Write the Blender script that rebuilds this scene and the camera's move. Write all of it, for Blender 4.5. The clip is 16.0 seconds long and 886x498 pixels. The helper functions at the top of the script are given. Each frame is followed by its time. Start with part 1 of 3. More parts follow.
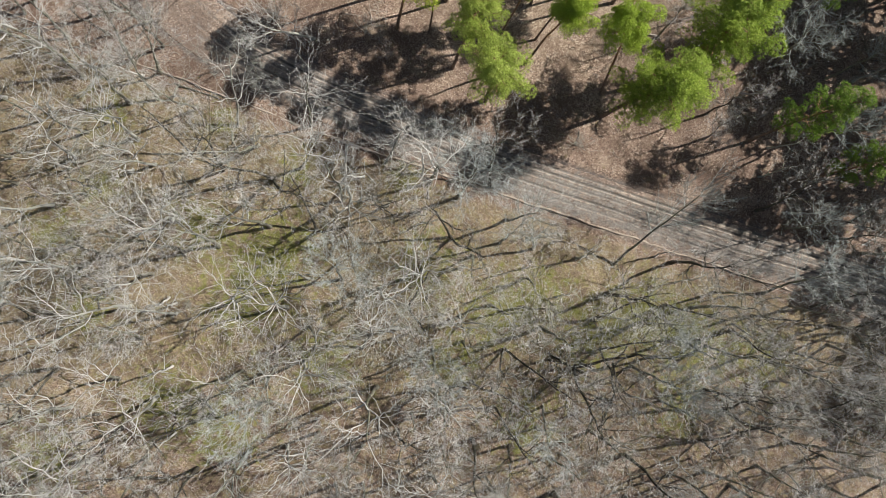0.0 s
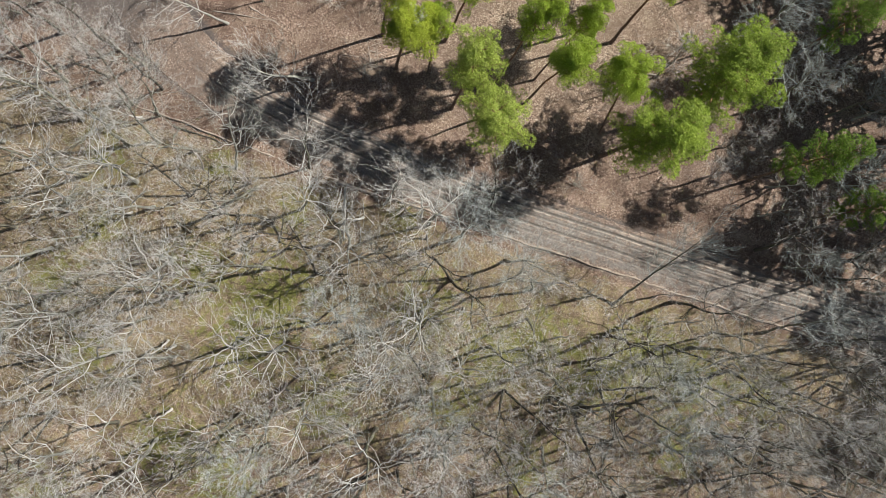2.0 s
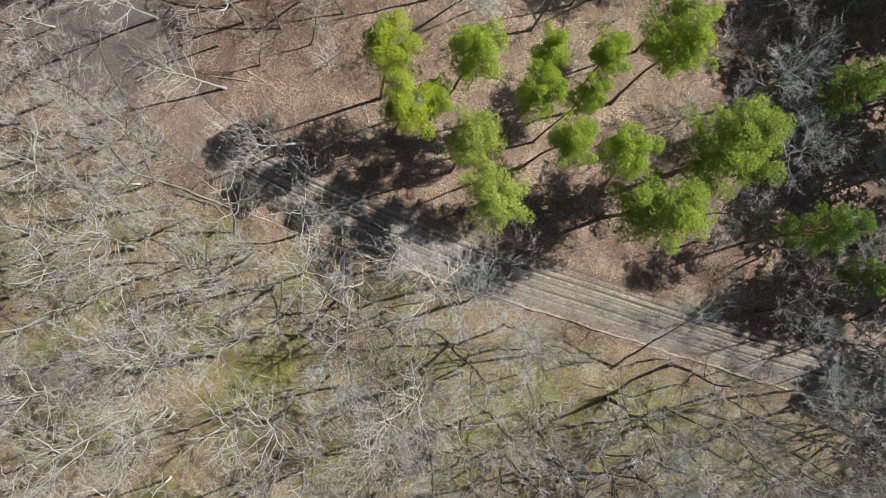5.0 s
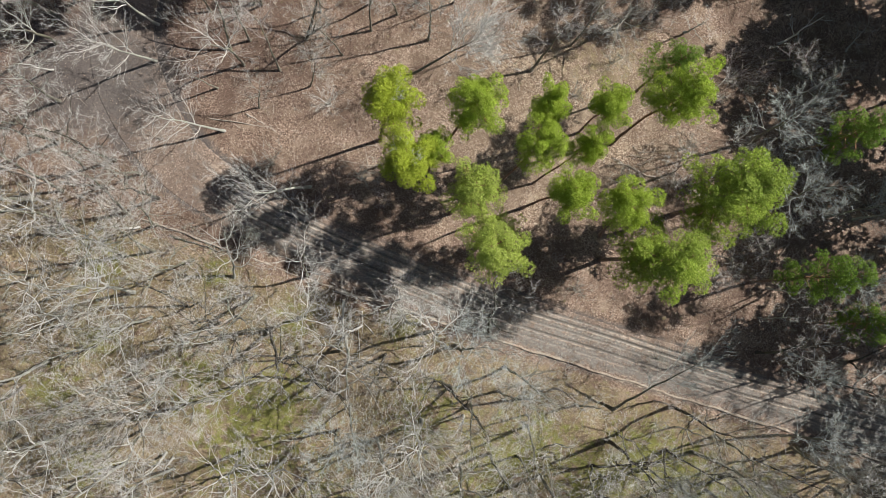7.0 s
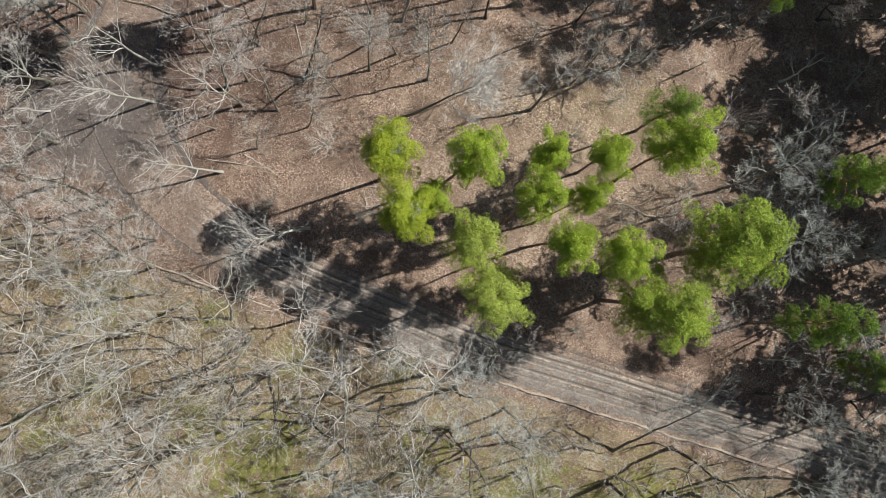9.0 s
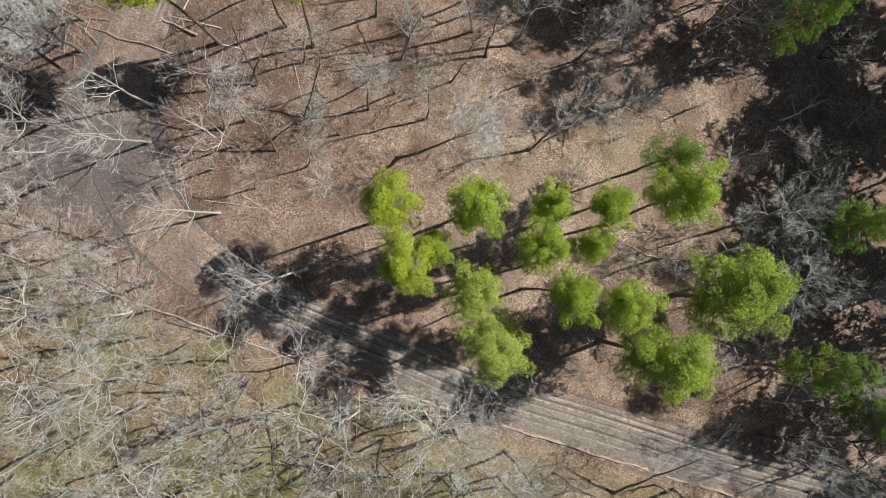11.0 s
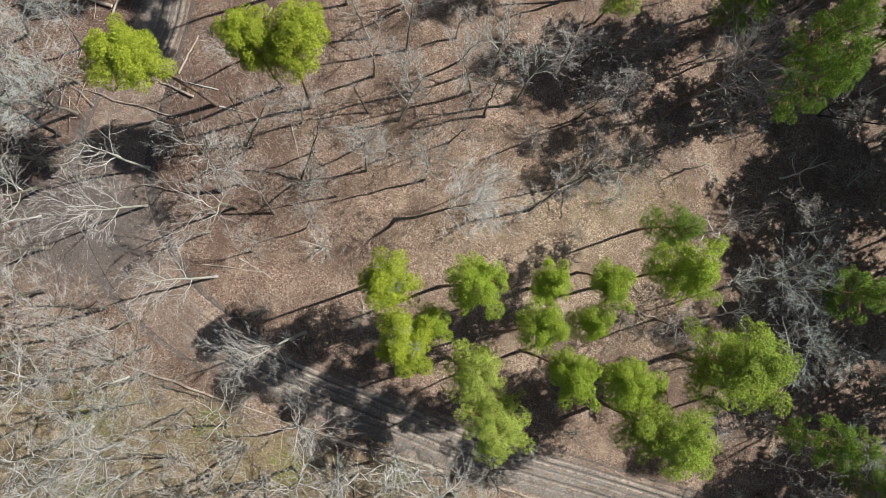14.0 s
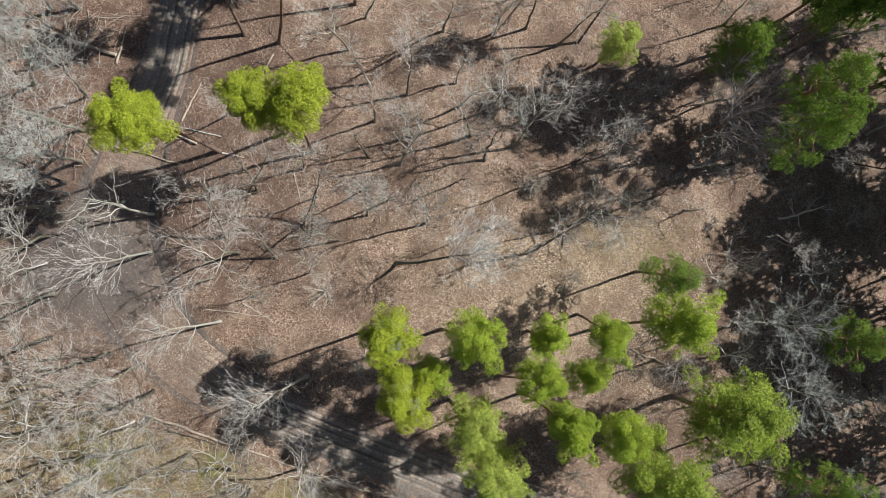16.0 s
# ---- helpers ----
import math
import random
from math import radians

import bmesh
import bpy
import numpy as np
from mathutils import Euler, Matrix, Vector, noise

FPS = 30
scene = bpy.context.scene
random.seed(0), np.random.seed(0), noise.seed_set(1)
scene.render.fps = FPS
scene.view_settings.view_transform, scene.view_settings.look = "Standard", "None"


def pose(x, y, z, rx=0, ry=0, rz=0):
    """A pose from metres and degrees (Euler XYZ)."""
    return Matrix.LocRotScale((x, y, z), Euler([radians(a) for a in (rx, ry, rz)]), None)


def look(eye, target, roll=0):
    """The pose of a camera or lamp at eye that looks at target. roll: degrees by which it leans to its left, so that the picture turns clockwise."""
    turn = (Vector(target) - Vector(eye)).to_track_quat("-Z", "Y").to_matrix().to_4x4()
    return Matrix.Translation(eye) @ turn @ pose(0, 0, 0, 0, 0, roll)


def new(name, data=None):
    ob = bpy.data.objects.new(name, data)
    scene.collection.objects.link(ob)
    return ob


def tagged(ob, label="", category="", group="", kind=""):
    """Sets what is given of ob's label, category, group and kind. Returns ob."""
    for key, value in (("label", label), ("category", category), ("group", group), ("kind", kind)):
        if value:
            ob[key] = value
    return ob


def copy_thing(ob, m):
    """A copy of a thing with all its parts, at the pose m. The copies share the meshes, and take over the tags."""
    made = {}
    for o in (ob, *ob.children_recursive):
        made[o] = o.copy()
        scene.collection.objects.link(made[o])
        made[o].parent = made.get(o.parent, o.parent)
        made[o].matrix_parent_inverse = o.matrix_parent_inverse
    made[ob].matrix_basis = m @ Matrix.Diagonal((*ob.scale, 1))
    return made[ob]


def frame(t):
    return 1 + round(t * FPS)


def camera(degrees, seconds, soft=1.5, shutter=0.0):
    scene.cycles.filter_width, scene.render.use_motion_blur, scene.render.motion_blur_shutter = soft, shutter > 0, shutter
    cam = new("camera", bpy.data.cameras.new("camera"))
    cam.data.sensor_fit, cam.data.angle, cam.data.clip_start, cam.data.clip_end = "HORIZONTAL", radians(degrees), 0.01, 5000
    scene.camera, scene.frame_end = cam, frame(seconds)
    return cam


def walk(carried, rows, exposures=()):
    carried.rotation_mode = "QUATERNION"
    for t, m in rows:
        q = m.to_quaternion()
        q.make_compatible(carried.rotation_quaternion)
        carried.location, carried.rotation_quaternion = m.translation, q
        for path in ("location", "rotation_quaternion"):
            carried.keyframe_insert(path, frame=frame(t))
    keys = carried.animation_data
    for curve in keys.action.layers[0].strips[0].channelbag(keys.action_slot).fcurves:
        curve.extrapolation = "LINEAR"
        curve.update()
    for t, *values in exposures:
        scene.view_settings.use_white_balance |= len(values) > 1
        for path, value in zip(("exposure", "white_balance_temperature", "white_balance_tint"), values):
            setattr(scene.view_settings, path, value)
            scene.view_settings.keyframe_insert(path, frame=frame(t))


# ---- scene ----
cam = camera(64.1, 16.0, soft=0.5)
METRES, EYE, TILT, LEAN, TURN = 31.0, 64.96, -87.79, -3.8, 0.0
ROWS = [
    (0.0, 0.0, 0.0, 0.0, -0.0, 0.0, -0.0),
    (0.5, 0.0005, -0.0006, 0.0319, -0.03, -0.04, 0.01),
    (1.0, 0.001, -0.0006, 0.0616, -0.02, -0.02, 0.04),
    (1.5, 0.0016, 0.0001, 0.0923, -0.03, -0.02, 0.06),
    (2.0, 0.002, 0.0017, 0.122, -0.02, 0.01, 0.09),
    (2.5, 0.0041, 0.0019, 0.1556, 0.01, -0.07, 0.12),
    (3.0, 0.005, 0.0029, 0.1881, 0.04, -0.1, 0.14),
    (3.5, 0.0061, 0.0035, 0.2213, 0.06, -0.13, 0.19),
    (4.0, 0.0067, 0.0048, 0.253, 0.05, -0.12, 0.24),
    (6.5, 0.0038, 0.0157, 0.4124, -0.08, -0.14, 0.36),
    (7.0, 0.0053, 0.0156, 0.4426, -0.05, -0.12, 0.37),
    (7.5, 0.0064, 0.0165, 0.4747, -0.04, -0.12, 0.38),
    (8.0, 0.0058, 0.0191, 0.5032, -0.09, -0.05, 0.39),
    (8.5, 0.0054, 0.0214, 0.5304, -0.13, -0.01, 0.39),
    (9.0, 0.0054, 0.0265, 0.5598, -0.15, -0.01, 0.38),
    (11.5, -0.004, 0.0481, 0.7082, -0.49, 0.05, 0.34),
    (12.0, -0.0056, 0.0513, 0.7383, -0.56, 0.03, 0.34),
    (12.5, -0.007, 0.0543, 0.769, -0.64, 0.01, 0.34),
    (13.0, -0.0083, 0.0574, 0.8003, -0.7, -0.06, 0.33),
    (13.5, -0.0068, 0.0579, 0.8316, -0.68, -0.06, 0.36),
    (14.0, -0.0034, 0.0554, 0.8643, -0.61, -0.08, 0.42),
    (14.5, 0.0006, 0.0502, 0.8963, -0.49, -0.07, 0.48),
    (15.0, 0.0051, 0.0453, 0.9296, -0.35, -0.12, 0.56),
    (15.5, 0.0092, 0.0382, 0.962, -0.22, -0.11, 0.62),
    (16.0, 0.0115, 0.0356, 0.9933, -0.17, -0.1, 0.68),
]
walk(cam, [(t, pose(0, 0, EYE, TILT, LEAN, TURN) @ pose(METRES * x, METRES * y, METRES * z, 90 + pitch, roll, yaw)) for t, x, y, z, yaw, pitch, roll in ROWS])

# ---- world, sun, exposure ----
SUN_AZ = Vector((0.949, 0.314, 0.0))
SUN_EL = radians(45)
to_sun = Vector((SUN_AZ.x * math.cos(SUN_EL), SUN_AZ.y * math.cos(SUN_EL), math.sin(SUN_EL)))
sun_data = bpy.data.lights.new("sun", "SUN")
sun_data.energy, sun_data.angle, sun_data.color = 5.0, radians(0.6), (1.0, 0.955, 0.88)
sun = new("sun", sun_data)
sun.matrix_world = look(to_sun * 200, (0, 0, 0))

world = bpy.data.worlds.new("sky")
scene.world = world
world.use_nodes = True
wn = world.node_tree.nodes
sky = wn.new("ShaderNodeTexSky")
sky.sky_type, sky.sun_disc = "NISHITA", False
sky.sun_elevation, sky.sun_rotation = SUN_EL, math.atan2(SUN_AZ.x, SUN_AZ.y)
world.node_tree.links.new(sky.outputs[0], wn["Background"].inputs["Color"])
wn["Background"].inputs["Strength"].default_value = 0.037
scene.view_settings.exposure = 0.42


# ---- materials ----
class Nodes:
    """Small helper round one node material."""

    def __init__(self, name, rough=0.85):
        self.mat = bpy.data.materials.new(name)
        self.mat.use_nodes = True
        self.t = self.mat.node_tree
        self.bsdf = self.t.nodes["Principled BSDF"]
        self.bsdf.inputs["Roughness"].default_value = rough
        self.bsdf.inputs["Specular IOR Level"].default_value = 0.25

    def add(self, kind, **inputs):
        n = self.t.nodes.new(kind)
        for k, v in inputs.items():
            self.put(n, k.replace("_", " "), v)
        return n

    def put(self, n, key, v):
        if isinstance(v, bpy.types.NodeSocket):
            self.t.links.new(v, n.inputs[key])
        else:
            n.inputs[key].default_value = v

    def coord(self, what="Object"):
        return self.add("ShaderNodeTexCoord").outputs[what]

    def noise(self, vec, scale, detail=4.0, rough=0.6):
        return self.add("ShaderNodeTexNoise", Vector=vec, Scale=scale, Detail=detail, Roughness=rough).outputs["Fac"]

    def cells(self, vec, scale, out="Color"):
        return self.add("ShaderNodeTexVoronoi", Vector=vec, Scale=scale).outputs[out]

    def ramp(self, fac, *stops):
        n = self.add("ShaderNodeValToRGB", Fac=fac)
        e = n.color_ramp.elements
        while len(e) < len(stops):
            e.new(0.5)
        for el, (p, c) in zip(e, stops):
            el.position = p
            el.color = (*c, 1) if isinstance(c, tuple) else (c, c, c, 1)
        return n.outputs["Color"]

    def mix(self, fac, a, b, blend="MIX"):
        n = self.t.nodes.new("ShaderNodeMix")
        n.data_type, n.blend_type = "RGBA", blend
        for key, v in ((0, fac), (6, a), (7, b)):
            if isinstance(v, bpy.types.NodeSocket):
                self.t.links.new(v, n.inputs[key])
            else:
                n.inputs[key].default_value = (*v, 1) if isinstance(v, tuple) else v
        return n.outputs[2]

    def math(self, op, a, b=0.0):
        n = self.t.nodes.new("ShaderNodeMath")
        n.operation = op
        for i, v in enumerate((a, b)):
            self.put(n, i, v)
        return n.outputs[0]

    def attr(self, name):
        n = self.t.nodes.new("ShaderNodeAttribute")
        n.attribute_name = name
        return n.outputs["Fac"]

    def done(self, colour, height=None, strength=0.4, distance=0.02):
        self.put(self.bsdf, "Base Color", colour)
        if height is not None:
            b = self.add("ShaderNodeBump", Height=height, Strength=strength, Distance=distance)
            self.put(self.bsdf, "Normal", b.outputs["Normal"])
        return self.mat


def litter_colour(n, v):
    """Dry fallen leaves: small cells, each its own tan, brown or grey, with gaps of dark mould and broad dark patches.
    """
    warp = n.mix(0.06, v, n.add("ShaderNodeTexNoise", Vector=v, Scale=6.0).outputs["Color"], "ADD")
    cell = n.cells(warp, 12.0)
    tint = n.add("ShaderNodeSeparateColor", Color=cell).outputs[0]
    leaf = n.ramp(tint, (0.0, (0.07, 0.048, 0.035)), (0.3, (0.175, 0.119, 0.09)), (0.6, (0.285, 0.202, 0.155)), (0.86, (0.405, 0.3, 0.235)), (1.0, (0.64, 0.53, 0.44)))
    broad = n.noise(v, 0.35, 5.0, 0.65)
    leaf = n.mix(n.ramp(n.noise(v, 0.6, 4.0, 0.6), (0.54, 0.0), (0.68, 0.55)), leaf, (0.44, 0.345, 0.265))
    # Broad dark patches: browner leaves, with soft crown shade put into the colour.
    return n.mix(n.ramp(broad, (0.38, 0.0), (0.62, 0.78)), leaf, (0.12, 0.078, 0.06)), tint


def ground_material():
    n = Nodes("forest_floor", 0.92)
    v = n.coord()
    litter, tint = litter_colour(n, v)
    # Litter tone by area, from the pale attribute, broken up by noise.
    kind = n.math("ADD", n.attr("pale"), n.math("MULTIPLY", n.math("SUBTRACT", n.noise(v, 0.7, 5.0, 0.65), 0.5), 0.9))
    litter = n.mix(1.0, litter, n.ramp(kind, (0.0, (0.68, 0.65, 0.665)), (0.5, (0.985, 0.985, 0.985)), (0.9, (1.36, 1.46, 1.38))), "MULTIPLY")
    fine = n.noise(v, 14.0, 5.0, 0.7)
    straw = n.ramp(fine, (0.28, (0.115, 0.094, 0.05)), (0.5, (0.34, 0.288, 0.168)), (0.72, (0.6, 0.53, 0.35)))
    straw = n.mix(n.ramp(n.noise(v, 0.8, 4.0), (0.35, 0.0), (0.7, 0.6)), straw, (0.19, 0.175, 0.08))
    moss = n.ramp(n.noise(v, 7.0, 5.0, 0.75), (0.25, (0.07, 0.082, 0.022)), (0.55, (0.225, 0.24, 0.058)), (0.8, (0.42, 0.42, 0.14)))
    soil = n.ramp(n.noise(v, 5.0, 6.0, 0.7), (0.25, (0.07, 0.062, 0.059)), (0.55, (0.135, 0.121, 0.115)), (0.8, (0.225, 0.205, 0.195)))
    edge = n.noise(v, 1.3, 6.0, 0.75)
    def mask(name, soft):
        a = n.math("ADD", n.attr(name), n.math("MULTIPLY", n.math("SUBTRACT", edge, 0.5), soft))
        return n.ramp(a, (0.32, 0.0), (0.68, 1.0))
    tuft = n.add("ShaderNodeSeparateColor", Color=n.cells(v, 8.0)).outputs[1]
    straw = n.mix(1.0, straw, n.ramp(tuft, (0.0, 0.5), (1.0, 1.4)), "MULTIPLY")
    straw = n.mix(0.35, n.mix(1.0, straw, (0.99, 1.0, 0.88), "MULTIPLY"), litter)
    straw = n.mix(1.0, straw, n.ramp(n.noise(v, 4.5, 5.0, 0.75), (0.3, 0.45), (0.7, 1.5)), "MULTIPLY")
    c = n.mix(n.math("MULTIPLY", mask("grass", 1.9), 0.75), litter, straw)
    c = n.mix(n.math("MULTIPLY", mask("moss", 2.6), 0.85), c, moss)
    c = n.mix(n.math("MULTIPLY", mask("soil", 1.0), 0.85), c, soil)
    h = n.math("ADD", n.math("MULTIPLY", tint, 0.6), fine)
    return n.done(c, h, 0.7, 0.05)


def road_material():
    n = Nodes("packed_earth", 0.95)
    v = n.coord()
    base = n.ramp(n.noise(v, 6.0, 7.0, 0.8), (0.28, (0.105, 0.096, 0.087)), (0.5, (0.235, 0.217, 0.198)), (0.72, (0.445, 0.415, 0.38)))
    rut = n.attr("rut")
    # Rut floors are coloured darker than the rest of the track.
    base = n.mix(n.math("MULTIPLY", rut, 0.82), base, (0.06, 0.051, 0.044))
    litter, tint = litter_colour(n, v)
    left = n.math("ADD", n.attr("verge"), n.math("MULTIPLY", n.math("SUBTRACT", n.noise(v, 1.6, 5.0, 0.7), 0.5), 1.6))
    c = n.mix(n.ramp(left, (0.32, 0.0), (0.68, 0.8)), base, litter)
    # Broken pale lines of clods and leaves; sunlit rut rims put into the colour.
    c = n.mix(n.math("MULTIPLY", n.attr("lit_ridge"), n.ramp(n.noise(v, 2.0, 4.0, 0.7), (0.44, 0.0), (0.58, 0.95))), c, (0.6, 0.52, 0.435))
    soil = n.ramp(n.noise(v, 5.0, 6.0, 0.7), (0.25, (0.07, 0.062, 0.059)), (0.55, (0.135, 0.121, 0.115)), (0.8, (0.225, 0.205, 0.195)))
    bare = n.math("ADD", n.attr("bare"), n.math("MULTIPLY", n.math("SUBTRACT", n.noise(v, 1.3, 6.0, 0.75), 0.5), 0.9))
    c = n.mix(n.ramp(bare, (0.3, 0.0), (0.7, 0.88)), c, soil)
    grit = n.cells(v, 22.0, "Distance")
    return n.done(n.mix(n.ramp(grit, (0.0, 0.25), (0.35, 0.0)), c, (0.46, 0.4, 0.33)), n.math("ADD", n.noise(v, 18.0, 4.0), grit), 0.6, 0.04)


def bank_material():
    n = Nodes("bank_earth", 0.95)
    v = n.coord()
    litter, tint = litter_colour(n, v)
    # Earth paler than the track: the sunlit lip's brightness is put into it.
    earth = n.ramp(n.noise(v, 6.0, 6.0, 0.75), (0.25, (0.2, 0.165, 0.13)), (0.55, (0.40, 0.345, 0.285)), (0.8, (0.58, 0.52, 0.45)))
    c = n.mix(n.ramp(n.noise(v, 0.9, 5.0, 0.7), (0.46, 0.0), (0.66, 0.8)), earth, litter)
    return n.done(c, n.noise(v, 14.0, 5.0, 0.7), 0.7, 0.05)


def bark(name, dark, light, moss=0.0, pale=0.0):
    n = Nodes(name, 0.9)
    v = n.coord()
    stretched = n.add("ShaderNodeMapping", Vector=v)
    stretched.inputs["Scale"].default_value = (1, 1, 0.25)
    f = n.noise(stretched.outputs[0], 16.0, 5.0, 0.7)
    c = n.ramp(f, (0.25, dark), (0.7, light))
    rnd = n.add("ShaderNodeObjectInfo").outputs["Random"]
    c = n.mix(n.math("MULTIPLY", rnd, 0.4), c, tuple(0.5 * (a + b) * 0.6 for a, b in zip(dark, light)))
    if moss:
        c = n.mix(n.ramp(n.noise(v, 1.1, 3.0), (0.42, 0.0), (0.7, moss)), c, (0.23, 0.28, 0.15))
    if pale:
        c = n.mix(n.ramp(n.noise(v, 2.3, 3.0), (0.4, 0.0), (0.6, pale)), c, (0.62, 0.6, 0.56))
    return n.done(c, f, 0.6, 0.03)


def pine_bark():
    n = Nodes("pine_bark", 0.9)
    v = n.coord()
    z = n.add("ShaderNodeSeparateXYZ", Vector=v).outputs["Z"]
    f = n.cells(v, 7.0, "Distance")
    low = n.ramp(f, (0.1, (0.05, 0.036, 0.028)), (0.6, (0.2, 0.15, 0.12)))
    high = n.ramp(f, (0.1, (0.16, 0.085, 0.045)), (0.6, (0.36, 0.21, 0.125)))
    up = n.ramp(n.math("MULTIPLY", z, 0.05), (0.15, 0.0), (0.5, 1.0))
    return n.done(n.mix(up, low, high), f, 0.6, 0.03)


def needle_material(name, dark, mid, bright):
    n = Nodes(name, 0.55)
    isl = n.add("ShaderNodeNewGeometry").outputs["Random Per Island"]
    rnd = n.add("ShaderNodeObjectInfo").outputs["Random"]
    c = n.ramp(isl, (0.0, dark), (0.5, mid), (1.0, bright))
    c = n.mix(n.math("MULTIPLY", rnd, 0.34), c, tuple(0.62 * a + 0.02 for a in mid))
    n.done(c)
    tr = n.add("ShaderNodeBsdfTranslucent", Color=c)
    mx = n.add("ShaderNodeMixShader", Fac=0.28)
    n.t.links.new(n.bsdf.outputs[0], mx.inputs[1])
    n.t.links.new(tr.outputs[0], mx.inputs[2])
    n.t.links.new(mx.outputs[0], n.t.nodes["Material Output"].inputs["Surface"])
    return n.mat


def speckle(name, *stops):
    n = Nodes(name, 0.7)
    isl = n.add("ShaderNodeNewGeometry").outputs["Random Per Island"]
    return n.done(n.ramp(isl, *stops))


M_GROUND, M_ROAD, M_BANK = ground_material(), road_material(), bank_material()
M_GREY = bark("grey_bark", (0.25, 0.245, 0.225), (0.51, 0.51, 0.475), moss=0.5)
M_PALE = bark("pale_bark", (0.40, 0.395, 0.375), (0.66, 0.655, 0.625), pale=0.4)
M_TWIG = bark("twig_bark", (0.35, 0.34, 0.32), (0.63, 0.618, 0.59))
M_MOSSY = bark("mossy_bark", (0.10, 0.092, 0.075), (0.28, 0.26, 0.22), moss=0.5)
M_WHITE = bark("whitish_bark", (0.46, 0.455, 0.44), (0.7, 0.695, 0.675))
M_DARK = bark("dark_bark", (0.032, 0.027, 0.024), (0.115, 0.1, 0.088), moss=0.2)
M_BLUE = bark("blue_grey_bark", (0.28, 0.3, 0.295), (0.52, 0.55, 0.54), moss=0.25)
M_ROSE = bark("rosy_grey_bark", (0.26, 0.225, 0.21), (0.50, 0.45, 0.43))
M_WOOD = bark("dead_wood", (0.22, 0.17, 0.13), (0.50, 0.43, 0.36), pale=0.3)
M_CUT = bark("cut_wood", (0.5, 0.42, 0.33), (0.72, 0.65, 0.55))
M_PINE = pine_bark()
M_NEEDLE = needle_material("pine_needles", (0.15, 0.235, 0.02), (0.395, 0.53, 0.056), (0.61, 0.715, 0.135))
M_NEEDLE_GOLD = needle_material("golden_pine_needles", (0.18, 0.25, 0.018), (0.435, 0.52, 0.048), (0.61, 0.685, 0.11))
M_NEEDLE_SOFT = needle_material("soft_pine_needles", (0.17, 0.24, 0.035), (0.42, 0.52, 0.09), (0.62, 0.7, 0.2))
M_NEEDLE_MID = needle_material("olive_pine_needles", (0.115, 0.185, 0.018), (0.30, 0.415, 0.05), (0.51, 0.61, 0.115))
M_NEEDLE_DEEP = needle_material("deep_pine_needles", (0.075, 0.15, 0.02), (0.18, 0.295, 0.036), (0.31, 0.45, 0.07))
M_LEAF = speckle("dry_leaves", (0.0, (0.11, 0.078, 0.055)), (0.45, (0.285, 0.215, 0.158)), (0.8, (0.455, 0.365, 0.277)), (1.0, (0.72, 0.63, 0.52)))
M_BLADE = speckle("spring_grass", (0.0, (0.1, 0.11, 0.03)), (0.5, (0.2, 0.2, 0.06)), (1.0, (0.34, 0.32, 0.15)))


# ---- mesh building ----
def mesh_of(name, verts, faces, *mats):
    me = bpy.data.meshes.new(name)
    me.from_pydata(verts, [], faces)
    for m in mats:
        me.materials.append(m)
    return me


def part_of(name, me, parent=None, label=""):
    ob = new(name, me)
    ob.parent = parent
    return tagged(ob, label)


class Tubes:
    """Collects tapered branches into one mesh."""

    def __init__(self):
        self.v, self.f, self.n = [], [], 0

    def add(self, pts, radii, sides, tip=True):
        pts = np.asarray(pts, float)
        k = len(pts)
        d = np.gradient(pts, axis=0)
        d /= np.linalg.norm(d, axis=1)[:, None] + 1e-9
        ref = np.array((0.31, 0.17, 0.93)) if abs(d[0, 2]) < 0.8 else np.array((0.95, 0.2, 0.1))
        a = np.cross(d, ref)
        a /= np.linalg.norm(a, axis=1)[:, None] + 1e-9
        b = np.cross(d, a)
        ang = np.arange(sides) * 2 * math.pi / sides
        base = self.n
        rings = k - 1 if tip else k
        r = np.asarray(radii, float)[:rings, None, None]
        ring = pts[:rings, None, :] + r * (np.cos(ang)[None, :, None] * a[:rings, None, :] + np.sin(ang)[None, :, None] * b[:rings, None, :])
        self.v.append(ring.reshape(-1, 3))
        self.n += rings * sides + (1 if tip else 0)
        for i in range(rings - 1):
            for j in range(sides):
                j2 = (j + 1) % sides
                p = base + i * sides
                self.f.append((p + j, p + j2, p + sides + j2, p + sides + j))
        last = base + (rings - 1) * sides
        if tip:
            self.v.append(pts[-1:])
            apex = base + rings * sides
            for j in range(sides):
                self.f.append((last + j, last + (j + 1) % sides, apex))
        else:
            self.f.append(tuple(range(last, last + sides)))

    def slip(self, start, end, width):
        """A hair-thin twig: one slim blade."""
        side = np.cross(end - start, (0.37, -0.61, 0.7))
        side *= 0.5 * width / (np.linalg.norm(side) + 1e-9)
        self.v.append(np.array((start - side, start + side, end)))
        self.f.append((self.n, self.n + 1, self.n + 2))
        self.n += 3

    def join(self, other):
        self.f += [tuple(i + self.n for i in f) for f in other.f]
        self.v += other.v
        self.n += other.n

    def mesh(self, name, *mats, smooth=True):
        me = mesh_of(name, np.concatenate(self.v).tolist(), self.f, *mats)
        if smooth:
            me.shade_smooth()
        return me


def bend(rng, start, way, length, steps, wobble, lift=0.0):
    """A crooked line: starts along way, wanders, and lifts towards the sky."""
    p, d = np.array(start, float), np.array(way, float)
    d /= np.linalg.norm(d)
    out = [p.copy()]
    for _ in range(steps):
        d = d + rng.normal(0, wobble * 0.55, 3) + np.array((0, 0, lift))
        d /= np.linalg.norm(d)
        p = p + (d + rng.normal(0, wobble * 0.9, 3)) * length / steps
        out.append(p.copy())
    return np.array(out)


def heading(az, el):
